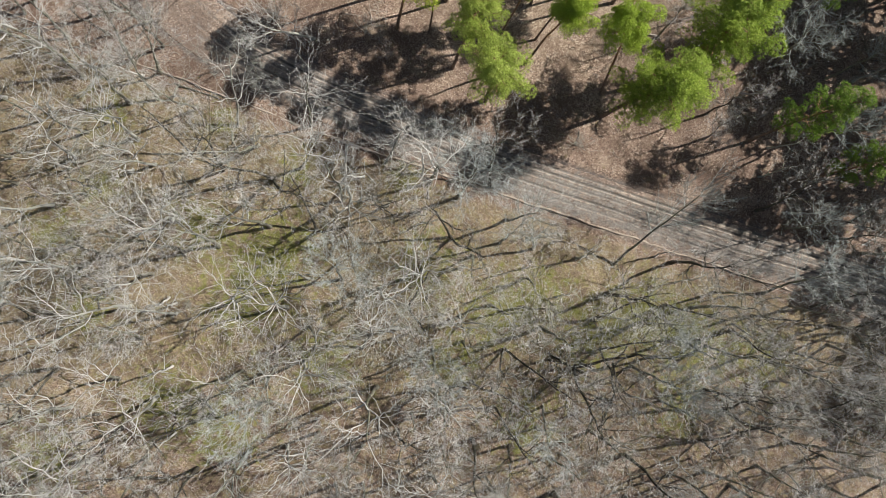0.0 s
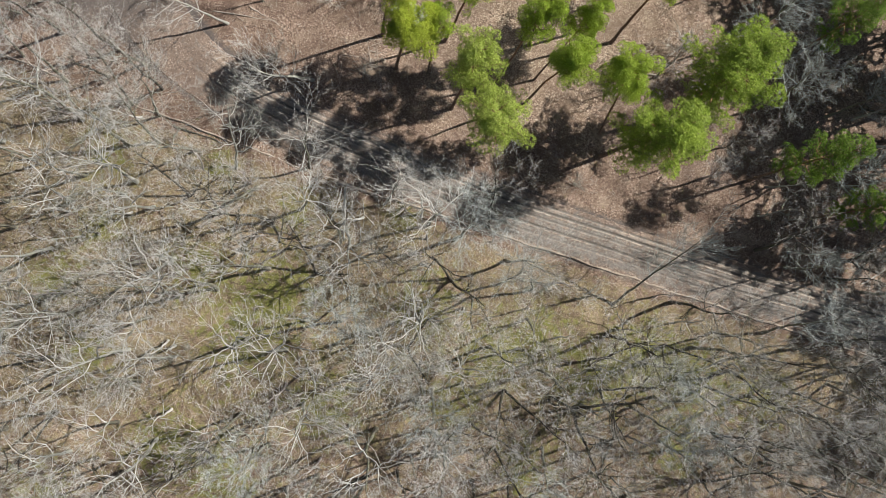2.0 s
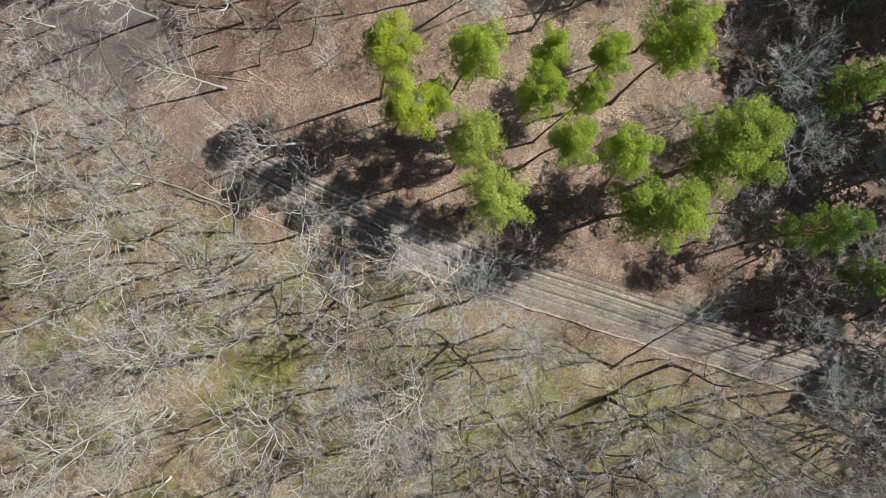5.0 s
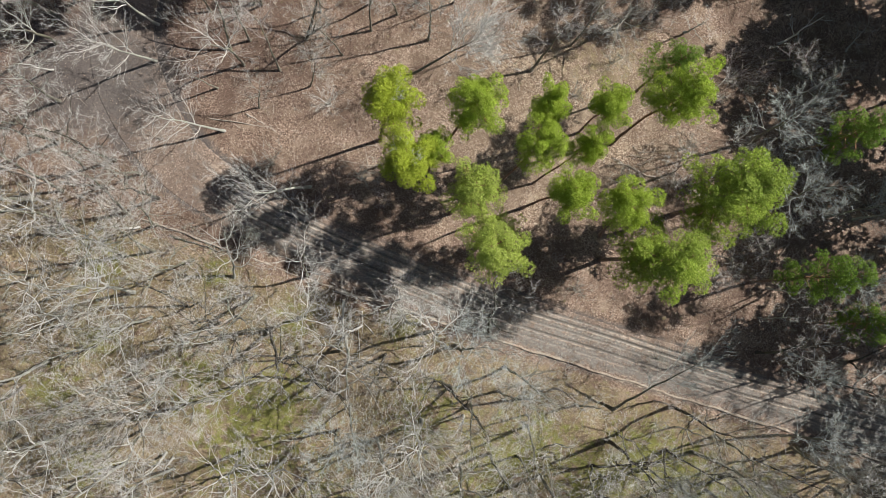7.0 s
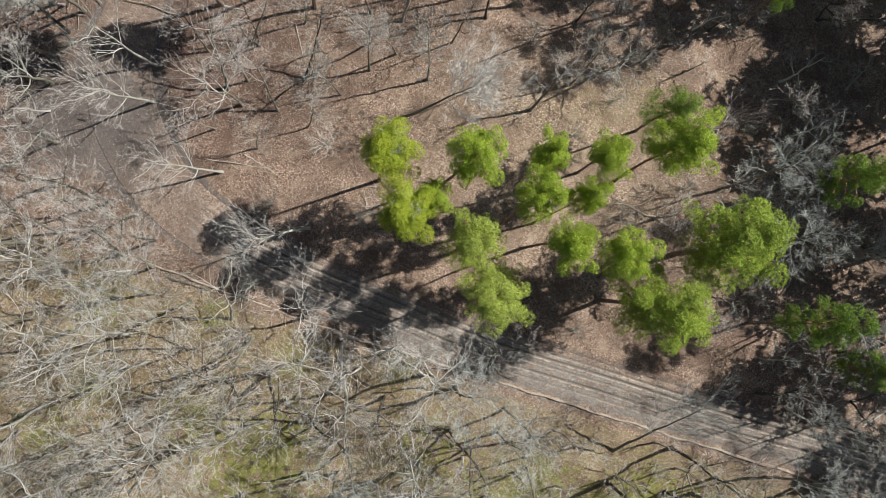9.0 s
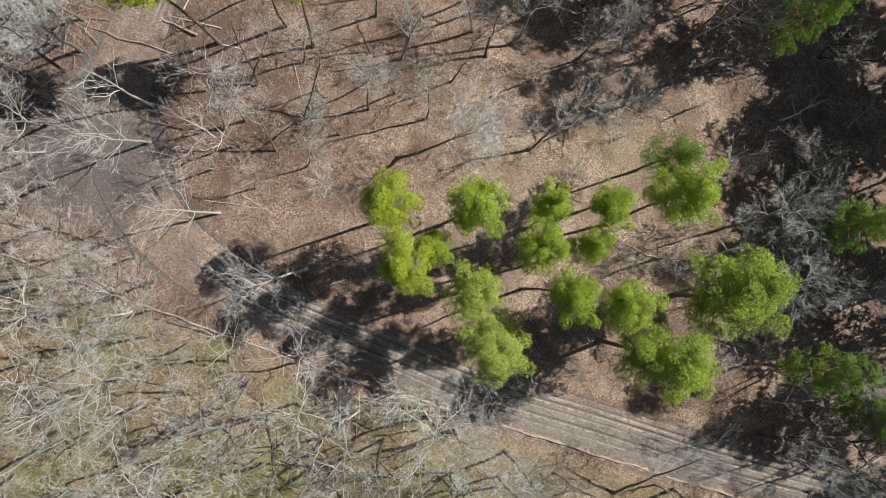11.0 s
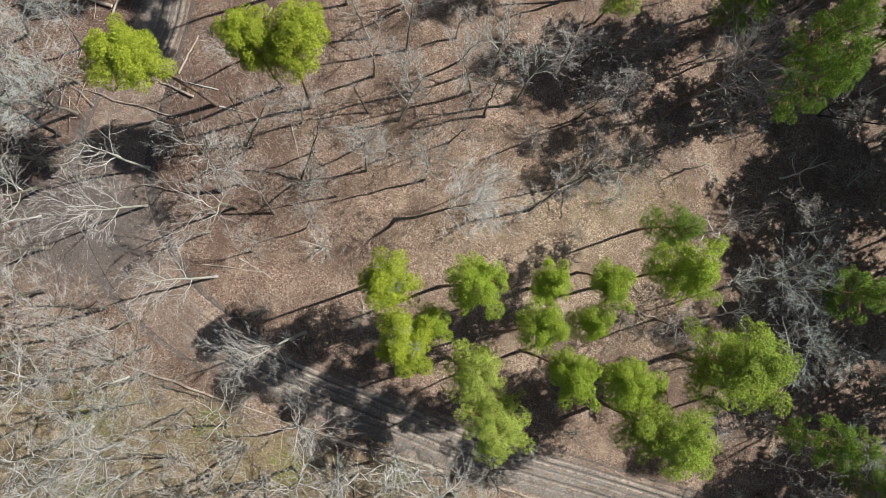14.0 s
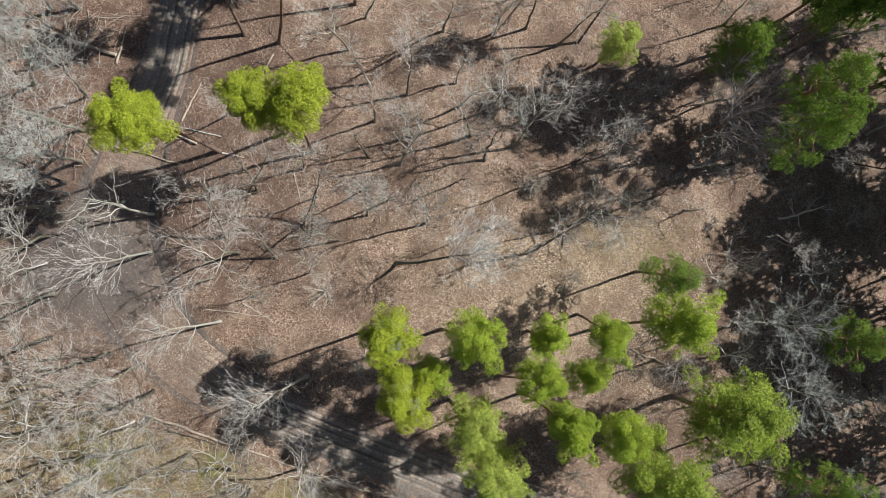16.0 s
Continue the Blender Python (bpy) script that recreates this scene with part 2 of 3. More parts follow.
    return np.array((math.cos(az) * math.cos(el), math.sin(az) * math.cos(el), math.sin(el)))


def along(line, t):
    x = t * (len(line) - 1)
    i = min(int(x), len(line) - 2)
    return line[i] + (line[i + 1] - line[i]) * (x - i), line[i + 1] - line[i]


def upright(line, t):
    """Shears a trunk so that its crown is over its root."""
    c, _ = along(line, t)
    out = line.copy()
    out[:, :2] -= np.outer(np.clip(line[:, 2], 0, None) / c[2], c[:2])
    return out


TREE_H = 12.0


def offshoot(rng, line, t, side, angle, length, steps, wobble, lift):
    """A crooked branch that leaves line at t, at that angle, to the given side of it."""
    p, e = along(line, t)
    e = e / np.linalg.norm(e)
    across = np.cross(e, rng.normal(0, 0.45, 3) + np.array((0, 0, 1.0)))
    across /= np.linalg.norm(across) + 1e-9
    return bend(rng, p, e * math.cos(angle) + across * side * math.sin(angle), length, steps, wobble, lift)


def ramify(rng, arm, twigs, limb, length, radius, boughs, dense, twig, wobble, rise):
    """Branches, branchlets and twigs along a limb, shorter towards its tip."""
    for b in range(boughs):
        t = 0.16 + 0.84 * (b + rng.uniform(0.1, 0.9)) / boughs
        reach = length * (0.66 - 0.36 * t) * rng.uniform(0.7, 1.3)
        branch = offshoot(rng, limb, t, (-1) ** b, rng.uniform(0.45, 0.95), reach, 3, wobble, 0.08 * rise)
        arm.add(branch, np.linspace(max(0.011, radius * 0.55 * (1.1 - t)), 0.006, 4), 3)
        for c in range(4):
            sprig = offshoot(rng, branch, 0.98 if c == 3 else rng.uniform(0.2, 0.95), (-1) ** c, rng.uniform(0.3, 0.9), (0.25 + 0.4 * reach) * rng.uniform(0.6, 1.2), 2, wobble, 0.1 * rise)
            twigs.add(sprig, (0.008, 0.006, 0.003), 3)
            for w in range(dense):
                u, e = along(sprig, rng.uniform(0.05, 1.0))
                way = e / np.linalg.norm(e) + rng.normal(0, 0.5, 3) + np.array((0, 0, 0.15))
                way /= np.linalg.norm(way)
                twigs.slip(u, u + way * twig * rng.uniform(0.4, 1.3), 0.012)


def bare_tree(seed, label, trunk_mat, mat, twig_mat, spread=1.9, low=0.4, limbs=7, fine=7, twig=0.36, rise=0.75, wobble=0.12, stems=1, name="bare_tree", category="tree", group="bare trees of the wood", dense=8, stout=1.0):
    """A leafless broadleaf tree, 12 m tall: trunk, limbs that fork twice, and a haze of twigs."""
    rng = np.random.default_rng(seed)
    tree = tagged(new(name), label, category, group)
    twigs = Tubes()
    for s in range(stems):
        trunk = Tubes()
        way = heading(rng.uniform(0, 6.28), 1.5 if stems == 1 else 1.25)
        line = bend(rng, (0, 0, -0.2), way, TREE_H * (0.93 if s == 0 else 0.8), 10, 0.07, 0.03)
        if stems == 1:
            line = upright(line, 0.8)
        r0 = 0.138 if stems == 1 else 0.112
        trunk.add(line, np.concatenate(([r0 * 1.5], np.linspace(r0, 0.026, 10))), 7)
        share = limbs if stems == 1 else max(3, limbs // stems + 1)
        for i in range(share):
            t = low + (0.97 - low) * (i + rng.uniform(0.1, 0.9)) / share
            p, d = along(line, t)
            az = i * 2.4 + rng.uniform(-0.5, 0.5) + s * 1.1
            length = 1.4 * spread * rng.uniform(0.7, 1.3) * (1.35 - 0.7 * max(0, t - 0.4))
            arm = Tubes()
            limb = bend(rng, p, heading(az, rng.uniform(0.35, 0.85) * rise), length, 7, wobble, 0.09 * rise)
            radius = stout * (0.07 * (1.25 - t) + 0.014)
            arm.add(limb, np.linspace(radius, 0.009, 8), 3)
            ramify(rng, arm, twigs, limb, length, radius, fine, dense, twig, wobble, rise)
            if name == "sapling":
                trunk.join(arm)
            else:
                part_of("limb", arm.mesh("limb", mat), tree)
        part_of("trunk", trunk.mesh("trunk", trunk_mat), tree)
        top = line[-4:]
        ramify(rng, twigs, twigs, top, 2.2, 0.02, 6, dense, twig, wobble, rise)
    tagged(part_of("twig_spray", twigs.mesh("twig_spray", twig_mat, smooth=False), tree), kind="stuff")
    return tree


def shrub(seed, label, mat, stems=12, height=2.4):
    """A leafless bush: many thin stems fanning from one root."""
    rng = np.random.default_rng(seed)
    bush = tagged(new("bare_shrub"), label, "shrub", "bare shrubs of the undergrowth")
    twigs = Tubes()
    for i in range(stems):
        stem = Tubes()
        line = bend(rng, (rng.normal(0, 0.08), rng.normal(0, 0.08), -0.1), heading(i * 2.4 + rng.uniform(-0.3, 0.3), rng.uniform(0.75, 1.35)), height * rng.uniform(0.7, 1.15), 5, 0.1, 0.03)
        stem.add(line, np.linspace(0.022, 0.006, 6), 4)
        part_of("stem", stem.mesh("stem", mat), bush)
        ramify(rng, twigs, twigs, line, height * 0.8, 0.014, 2, 5, 0.32, 0.12, 0.8)
    tagged(part_of("twig_spray", twigs.mesh("twig_spray", mat, smooth=False), bush), kind="stuff")
    return bush


def needle_clump(rng, centre, size, tufts, needles, blade, crown):
    """One rounded cushion of needles: tufts all over its upper shell, turned away from it and from the crown's heart."""
    o = rng.normal(0, 1, (tufts, 3))
    o /= np.linalg.norm(o, axis=1)[:, None]
    o[:, 2] = np.abs(o[:, 2]) * 1.15 - 0.4
    root = centre + o * (size * rng.uniform(0.62, 1.0, (tufts, 1)) ** 0.5) * np.array((1, 1, 0.8))
    axis = o + 0.5 * crown + np.array((0, 0, 0.15)) + rng.normal(0, 0.18, (tufts, 3))
    axis /= np.linalg.norm(axis, axis=1)[:, None]
    root, axis = np.repeat(root, needles, 0), np.repeat(axis, needles, 0)
    out = 0.55 * axis + rng.normal(0, 0.6, axis.shape)
    out /= np.linalg.norm(out, axis=1)[:, None]
    wide = np.cross(out, axis) + rng.normal(0, 0.16, out.shape)
    wide *= blade / (np.linalg.norm(wide, axis=1)[:, None] + 1e-9)
    length = rng.uniform(0.09, 0.17, (len(out), 1)) * (blade / 0.018) ** 0.7
    root = root + rng.normal(0, 0.03, root.shape)
    return np.stack((root - wide, root + wide, root + out * length), 1).reshape(-1, 3)


PINE_H = 17.0


def pine_tree(seed, label, needles, crown_r=2.3, crown_low=0.66, boughs=15, lobes=5, ball=0.55, tufts_per=36, blade=0.018, whole=False, dead=0, group="pines of the wood"):
    """A Scots-type pine, 17 m tall: bare trunk, boughs high up, each with its own clumps of needles."""
    rng = np.random.default_rng(seed)
    pine = tagged(new("pine_tree"), label, "pine tree", group)
    trunk = Tubes()
    line = upright(bend(rng, (0, 0, -0.2), (0.02, 0.01, 1), PINE_H * 0.97, 12, 0.025, 0.03), 0.85)
    trunk.add(line, np.concatenate(([0.22], np.linspace(0.16, 0.035, 12))), 9)
    for i in range(7):
        p, d = along(line, rng.uniform(0.35, crown_low))
        trunk.add(bend(rng, p, heading(rng.uniform(0, 6.28), rng.uniform(-0.2, 0.3)), rng.uniform(0.4, 1.3), 3, 0.15), (0.03, 0.022, 0.015, 0.006), 4)
    part_of("trunk", trunk.mesh("trunk", M_PINE), pine)
    all_wood, all_v, all_f = Tubes(), [], []
    heart = along(line, 0.35 * crown_low + 0.62)[0]
    for i in range(boughs):
        f = (i + rng.uniform(0.2, 0.8)) / boughs
        t = crown_low + (1.0 - crown_low) * f
        p, d = along(line, min(t, 0.995))
        reach = crown_r * (math.sin(math.pi * (0.22 + 0.66 * f)) ** 0.8) * rng.uniform(0.62, 1.28)
        az = i * 2.4 + rng.uniform(-0.4, 0.4)
        limb = bend(rng, p, heading(az, 0.15 + 0.75 * f * f), reach, 5, 0.1, 0.07)
        wood = Tubes()
        wood.add(limb, np.linspace(0.05, 0.012, 6), 5)
        verts = []
        for k in range(lobes):
            c, e = along(limb, 1.0 if k == 0 else rng.uniform(0.25, 0.98))
            c = c + rng.normal(0, 0.45, 3) * (k > 0) * np.array((1, 1, 0.9))
            wood.add([along(limb, 0.45)[0], 0.5 * (along(limb, 0.6)[0] + c), c], (0.02, 0.014, 0.006), 3)
            size = ball * rng.uniform(0.65, 1.3)
            verts.append(needle_clump(rng, c, size, int(tufts_per * (size / 0.55) ** 2) + 4, 4 if whole else 6, blade, (c - heart) / crown_r))
        verts = np.concatenate(verts)
        faces = np.arange(len(verts)).reshape(-1, 3).tolist()
        verts = verts.tolist()
        if whole:
            all_f += [tuple(i + len(all_v) for i in q) for q in faces]
            all_v += verts
            all_wood.join(wood)
            continue
        bough = part_of("bough", wood.mesh("bough", M_PINE), pine)
        part_of("needles", mesh_of("needles", verts, faces, needles), bough)
    if dead:
        for i in range(dead):
            dry = Tubes()
            limb = bend(rng, along(line, rng.uniform(0.93, 0.985))[0], heading(i * 2.4, rng.uniform(0.3, 1.2)), rng.uniform(0.8, 1.5), 5, 0.16, 0.08)
            dry.add(limb, np.linspace(0.022, 0.007, 6), 4)
            ramify(rng, dry, dry, limb, 1.3, 0.018, 4, 3, 0.25, 0.14, 0.8)
            part_of("dead_branch", dry.mesh("dead_branch", M_WHITE), pine, "whitish dead branch at the crown's top")
    if whole:
        crown = part_of("crown", all_wood.mesh("crown_wood", M_PINE), pine)
        part_of("needles", mesh_of("needles", all_v, all_f, needles), crown)
    return pine


# ---- plan of the place ----
rng_plan = np.random.default_rng(11)
WAVES = [(rng_plan.uniform(0.15, 1.3), rng_plan.uniform(0, 6.28), rng_plan.uniform(0, 6.28)) for _ in range(14)]


def relief(x, y):
    """Gentle unevenness of the ground."""
    h = 0.0
    for k, a, ph in WAVES:
        h = h + np.sin(k * (np.cos(a) * x + np.sin(a) * y) + ph) * 0.035 / (0.4 + k)
    return h


ROAD = [(160, -35, 4.0), (80, -10.9, 4.0), (46.7, -1.5, 4.1), (32, 2.9, 4.3), (20, 6.6, 4.3), (9, 10.3, 4.4), (0, 13.8, 4.4), (-8, 17.2, 4.4), (-15, 20.9, 4.6),
        (-20.2, 25.2, 5.2), (-23.6, 31, 5.8), (-24.4, 37, 5.4), (-22.4, 44, 4.6), (-20.3, 50, 4.0), (-18.8, 56.2, 3.8), (-14, 75, 3.8), (-5, 110, 3.8)]


def glide(points, step=0.4):
    """A smooth line through the points (Catmull-Rom), with its width."""
    p = np.array(points, float)
    p = np.vstack([2 * p[0] - p[1], p, 2 * p[-1] - p[-2]])
    out = []
    for i in range(1, len(p) - 2):
        n = max(2, int(np.linalg.norm(p[i + 1, :2] - p[i, :2]) / step))
        for t in np.linspace(0, 1, n, endpoint=False):
            out.append(0.5 * ((2 * p[i]) + (-p[i - 1] + p[i + 1]) * t + (2 * p[i - 1] - 5 * p[i] + 4 * p[i + 1] - p[i + 2]) * t ** 2 + (-p[i - 1] + 3 * p[i] - 3 * p[i + 1] + p[i + 2]) * t ** 3))
    return np.array(out)


LINE = glide(ROAD)


def road_gap(x, y):
    """How far a place lies outside the road's edge (negative: on the road)."""
    x, y = np.atleast_1d(x), np.atleast_1d(y)
    best = np.full(x.shape, 1e9)
    for cx, cy, w in LINE[::3]:
        best = np.minimum(best, np.hypot(x - cx, y - cy) - w / 2)
    return best


def south_edge(x):
    """The line of the bank along the road's lower side."""
    return 11.0 - 0.325 * x + np.where(x < -5, 0.05 * (-5 - x), 0)


def smooth(a, lo, hi):
    t = np.clip((a - lo) / (hi - lo), 0, 1)
    return t * t * (3 - 2 * t)


def ground_height(x, y):
    gap = road_gap(x, y)
    return relief(x, y) - 0.14 * (1 - smooth(gap, -0.2, 0.5))


MOSS = [(-14, -2, 5), (-10, 3, 4), (-9, 10, 2.2), (-26, 15, 3), (-21, -11, 4), (3, 1, 4.5), (13, -1, 3.4), (9, -4, 3), (-31, -16, 4), (-18, 5, 3), (23, -3, 4), (-27, -3, 3), (-16, 14, 1.8), (1, 9, 2), (28, -6, 4), (35, -8, 4), (18, -6, 4), (5, -8, 3), (-6, -8, 4), (-15, -14, 4), (12, -14, 4), (26, -13, 3), (-30, 4, 3), (-26, 8, 2)]


def build_ground():
    core_x, core_y = np.arange(-46, 60, 0.6), np.arange(-32, 70, 0.6)
    far = np.array((3, 8, 18, 40, 90, 200, 500, 1200, 2500), float)
    gx = np.concatenate((core_x[0] - far[::-1], core_x, core_x[-1] + far))
    gy = np.concatenate((core_y[0] - far[::-1], core_y, core_y[-1] + far))
    X, Y = np.meshgrid(gx, gy)
    x, y = X.ravel(), Y.ravel()
    z = ground_height(x, y)
    nx, ny = len(gx), len(gy)
    idx = np.arange(nx * ny).reshape(ny, nx)
    quads = np.stack((idx[:-1, :-1], idx[:-1, 1:], idx[1:, 1:], idx[1:, :-1]), -1).reshape(-1, 4)
    me = mesh_of("ground", np.column_stack((x, y, z)).tolist(), quads.tolist(), M_GROUND)
    me.shade_smooth()
    gap = road_gap(x, y)
    south = smooth(south_edge(x) - y, -1.0, 2.5)
    grass = south * (0.62 - 0.16 * smooth(-y, 4, 16)) + 0.5 * np.exp(-(((x - 22) / 11) ** 2 + ((y - 33.5) / 4) ** 2)) + 0.18 * np.exp(-(((x - 28) / 9) ** 2 + ((y - 8) / 4) ** 2))
    moss = 0.95 * sum(np.exp(-((x - a) ** 2 + (y - b) ** 2) / (r * r)) for a, b, r in MOSS) * 0.6
    soil = 0.75 * (1 - smooth(gap, 0.0, 1.2)) + 0.8 * np.exp(-(((x + 27) / 10) ** 2 + ((y - 31.5) / 8) ** 2)) + 0.3 * np.exp(-(((x + 15) / 5) ** 2 + ((y - 46) / 4) ** 2))
    # Area brightness put into the litter colour: lighter centre, darker north-west.
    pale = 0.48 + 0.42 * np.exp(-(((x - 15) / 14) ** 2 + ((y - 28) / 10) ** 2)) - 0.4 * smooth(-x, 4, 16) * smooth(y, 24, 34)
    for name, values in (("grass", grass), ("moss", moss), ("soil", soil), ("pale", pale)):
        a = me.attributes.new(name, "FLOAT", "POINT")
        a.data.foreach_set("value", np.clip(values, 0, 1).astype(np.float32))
    tagged(new("ground", me), "forest floor of dry brown leaves, straw and moss", "ground", kind="structure")


def build_road():
    """Unpaved track: shallow wheel ruts, a crown of leaves between them, edges that dip under the litter."""
    rows = LINE[(LINE[:, 1] > -20) & (LINE[:, 1] < 90)]
    tang = np.gradient(rows[:, :2], axis=0)
    tang /= np.linalg.norm(tang, axis=1)[:, None]
    nrm = np.column_stack((-tang[:, 1], tang[:, 0]))
    us = np.linspace(-1, 1, 97)
    verts, rut_v, verge_v, lit_ridge_v, bare_v = [], [], [], [], []
    for i, (c, n) in enumerate(zip(rows, nrm)):
        half = c[2] / 2 + 0.35
        for u in us:
            x, y = c[0] + n[0] * u * half, c[1] + n[1] * u * half
            a = u * half
            wob = 0.09 * math.sin(i * 0.11) + 0.06 * math.sin(i * 0.037 + 2)
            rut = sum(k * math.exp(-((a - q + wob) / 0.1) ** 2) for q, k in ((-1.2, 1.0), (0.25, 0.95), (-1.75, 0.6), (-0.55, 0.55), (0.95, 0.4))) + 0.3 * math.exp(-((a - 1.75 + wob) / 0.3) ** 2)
            # Raised rims beside the ruts; their sunlit side is also coloured pale.
            lit_ridge = sum(k * math.exp(-((a - q + wob) / 0.07) ** 2) for q, k in ((-0.98, 1.0), (0.47, 0.9), (-1.56, 0.7), (-1.4, 0.4), (-0.36, 0.5), (1.15, 0.4)))
            hidden = float(smooth(c[1], 19, 24) * (1 - smooth(c[1], 43, 48)))
            wear = 1 - 0.96 * hidden
            bare_v.append(0.8 * math.exp(-(((x + 27) / 10) ** 2 + ((y - 31.5) / 8) ** 2)))
            wear *= 0.84 + 0.2 * math.sin(i * 0.043 + a) + 0.16 * math.sin(i * 0.131 + 2.1 * a)
            rut, lit_ridge = rut * wear, lit_ridge * wear
            z = -0.03 - 0.12 * min(rut, 1) + 0.08 * lit_ridge - 0.2 * max(0, abs(u) - 0.9) / 0.1
            verts.append((x, y, z + float(relief(x, y)) + 0.012 * math.sin(i * 1.7 + u * 9)))
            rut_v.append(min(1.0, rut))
            lit_ridge_v.append(min(1.0, lit_ridge))
            verge_v.append(0.15 * lit_ridge + 0.5 * max(0, abs(u) - 0.6) / 0.4 + 0.42 + 0.32 * hidden - 0.42 * min(1.0, rut))
    k = len(us)
    faces = [(r * k + j, r * k + j + 1, (r + 1) * k + j + 1, (r + 1) * k + j) for r in range(len(rows) - 1) for j in range(k - 1)]
    me = mesh_of("road", verts, faces, M_ROAD)
    me.shade_smooth()
    for name, values in (("rut", rut_v), ("verge", verge_v), ("lit_ridge", lit_ridge_v), ("bare", bare_v)):
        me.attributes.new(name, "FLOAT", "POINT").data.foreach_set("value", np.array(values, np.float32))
    tagged(new("road", me), "rutted unpaved forest track of grey-brown earth", "road", kind="structure")


def build_bank():
    """Low crumbling earth bank along the track's lower side."""
    xs = np.arange(-37, 70, 0.3)
    us = np.linspace(-0.24, 0.26, 12)
    verts, faces = [], []
    for i, x in enumerate(xs):
        y0 = float(south_edge(np.array(x))) - 0.25 + 0.06 * math.sin(x * 0.9) + 0.04 * math.sin(x * 2.3 + 1)
        tall = 0.2 + 0.1 * math.sin(x * 0.37 + 2) + 0.05 * math.sin(x * 3.1)
        for u in us:
            lip = math.exp(-((u - 0.0) / (0.1 if u > 0 else 0.07)) ** 2)
            px, py = x + 0.31 * u, y0 + 0.95 * u
            verts.append((px, py, float(relief(px, py)) - 0.06 + tall * lip + 0.025 * math.sin(x * 7 + u * 11)))
    k = len(us)
    faces = [(r * k + j, (r + 1) * k + j, (r + 1) * k + j + 1, r * k + j + 1) for r in range(len(xs) - 1) for j in range(k - 1)]
    me = mesh_of("bank", verts, faces, M_BANK)
    me.shade_smooth()
    tagged(new("bank", me), "low earth bank with dry leaves along the track", "bank", kind="structure")


build_ground()
build_road()
build_bank()


def ground_z(x, y):
    return float(ground_height(np.array([x]), np.array([y]))[0])


def stand(x, y, tx, ty, th, tall, wide, turn, native):
    """Pose of a tree rooted at (x, y), whose crown, th metres up, is over (tx, ty); tall and wide scale it."""
    lean = Vector((tx - x, ty - y, th)).normalized()
    q = Vector((0, 0, 1)).rotation_difference(lean).to_matrix().to_4x4()
    return Matrix.Translation((x, y, ground_z(x, y))) @ q @ Matrix.Rotation(turn, 4, "Z") @ Matrix.Diagonal((wide, wide, tall / native, 1))


def settle(proto, poses):
    """Sets the first of the poses for proto itself and copies it to the others."""
    for m in poses[1:]:
        copy_thing(proto, m)
    if poses:
        proto.matrix_basis = poses[0]


# ---- pines ----
# x, y of the crown, x, y of the root, height, width factor, kind
PINES = [
    (-0.2, 26.5, -1.2, 26.2, 17.0, 0.95, 8), (6.2, 26.2, 4.6, 25.8, 17.0, 0.9, 1), (11.6, 26.1, 12.6, 25.6, 16.0, 0.7, 0), (10.7, 23.1, 9.2, 21.6, 17.0, 0.75, 1),
    (16.0, 26.1, 17.4, 27.0, 17.0, 0.72, 0), (22.3, 30.3, 22.9, 30.9, 14.0, 0.75, 4), (21.9, 27.1, 20.4, 25.9, 17.0, 0.95, 2),
    (14.6, 23.3, 13.0, 22.2, 15.5, 0.6, 1), (13.0, 19.6, 12.0, 19.9, 17.0, 0.8, 0), (17.3, 18.9, 19.2, 17.2, 16.5, 0.85, 1),
]
PINES += [
    (26.4, 19.8, 26.2, 19.2, 16.5, 1.35, 7), (21.1, 14.6, 19.2, 15.1, 16.0, 1.2, 7), (35.1, 13.4, 33.4, 12.8, 14.5, 0.85, 4), (39.8, 9.6, 38.0, 9.0, 12.5, 0.75, 4),
    (0.9, 22.2, 0.0, 23.0, 16.5, 0.95, 8), (3.2, 23.4, 3.0, 22.7, 14.0, 0.6, 1), (6.0, 20.0, 5.2, 19.4, 16.0, 0.95, 3), (7.5, 15.9, 8.3, 16.4, 15.0, 1.1, 3),
    (38.0, 25.1, 38.4, 25.4, 14.0, 0.85, 4),
]
PINES += [
    (-17.5, 41.9, -15.4, 42.3, 18.0, 1.1, 5), (-9.5, 43.2, -9.5, 44.0, 17.0, 0.95, 5), (-6.5, 43.2, -7.0, 42.2, 18.0, 1.0, 5), (18.9, 49.4, 19.3, 50.4, 11.5, 0.75, 3),
    (27.6, 48.4, 29.5, 49.4, 17.0, 1.0, 4), (31.9, 41.4, 33.4, 41.4, 20.5, 1.0, 4), (32.6, 44.7, 34.6, 45.9, 21.0, 0.9, 4), (37.6, 52.3, 38.2, 53.0, 14.5, 0.9, 4),
    (20.2, 56.4, 17.9, 52.6, 19.0, 0.7, 3), (-3.0, 58.4, -3.0, 56.0, 21.0, 0.9, 5), (-7.2, 53.0, -10.0, 52.3, 18.0, 0.95, 5), (-14.2, 56.4, -13.1, 53.0, 18.0, 0.95, 5),
]
PINE_KINDS = [
    pine_tree(1, "tall pine with rounded bright green crown", M_NEEDLE, 2.1, 0.74, 16, 5, 0.55, 118),
    pine_tree(2, "tall pine with clumped bright green crown", M_NEEDLE, 2.2, 0.72, 16, 5, 0.56, 118),
    pine_tree(3, "tall pine with broad layered green crown", M_NEEDLE, 2.3, 0.62, 20, 5, 0.54, 108),
    pine_tree(4, "tall pine with thin pale green crown", M_NEEDLE_SOFT, 2.2, 0.6, 22, 5, 0.48, 92),
    pine_tree(5, "shaded deep green conifer with ragged crown", M_NEEDLE_DEEP, 2.4, 0.42, 24, 4, 0.5, 80),
    pine_tree(6, "tall pine with red trunk and yellow-green crown", M_NEEDLE_GOLD, 2.2, 0.76, 18, 5, 0.56, 122),
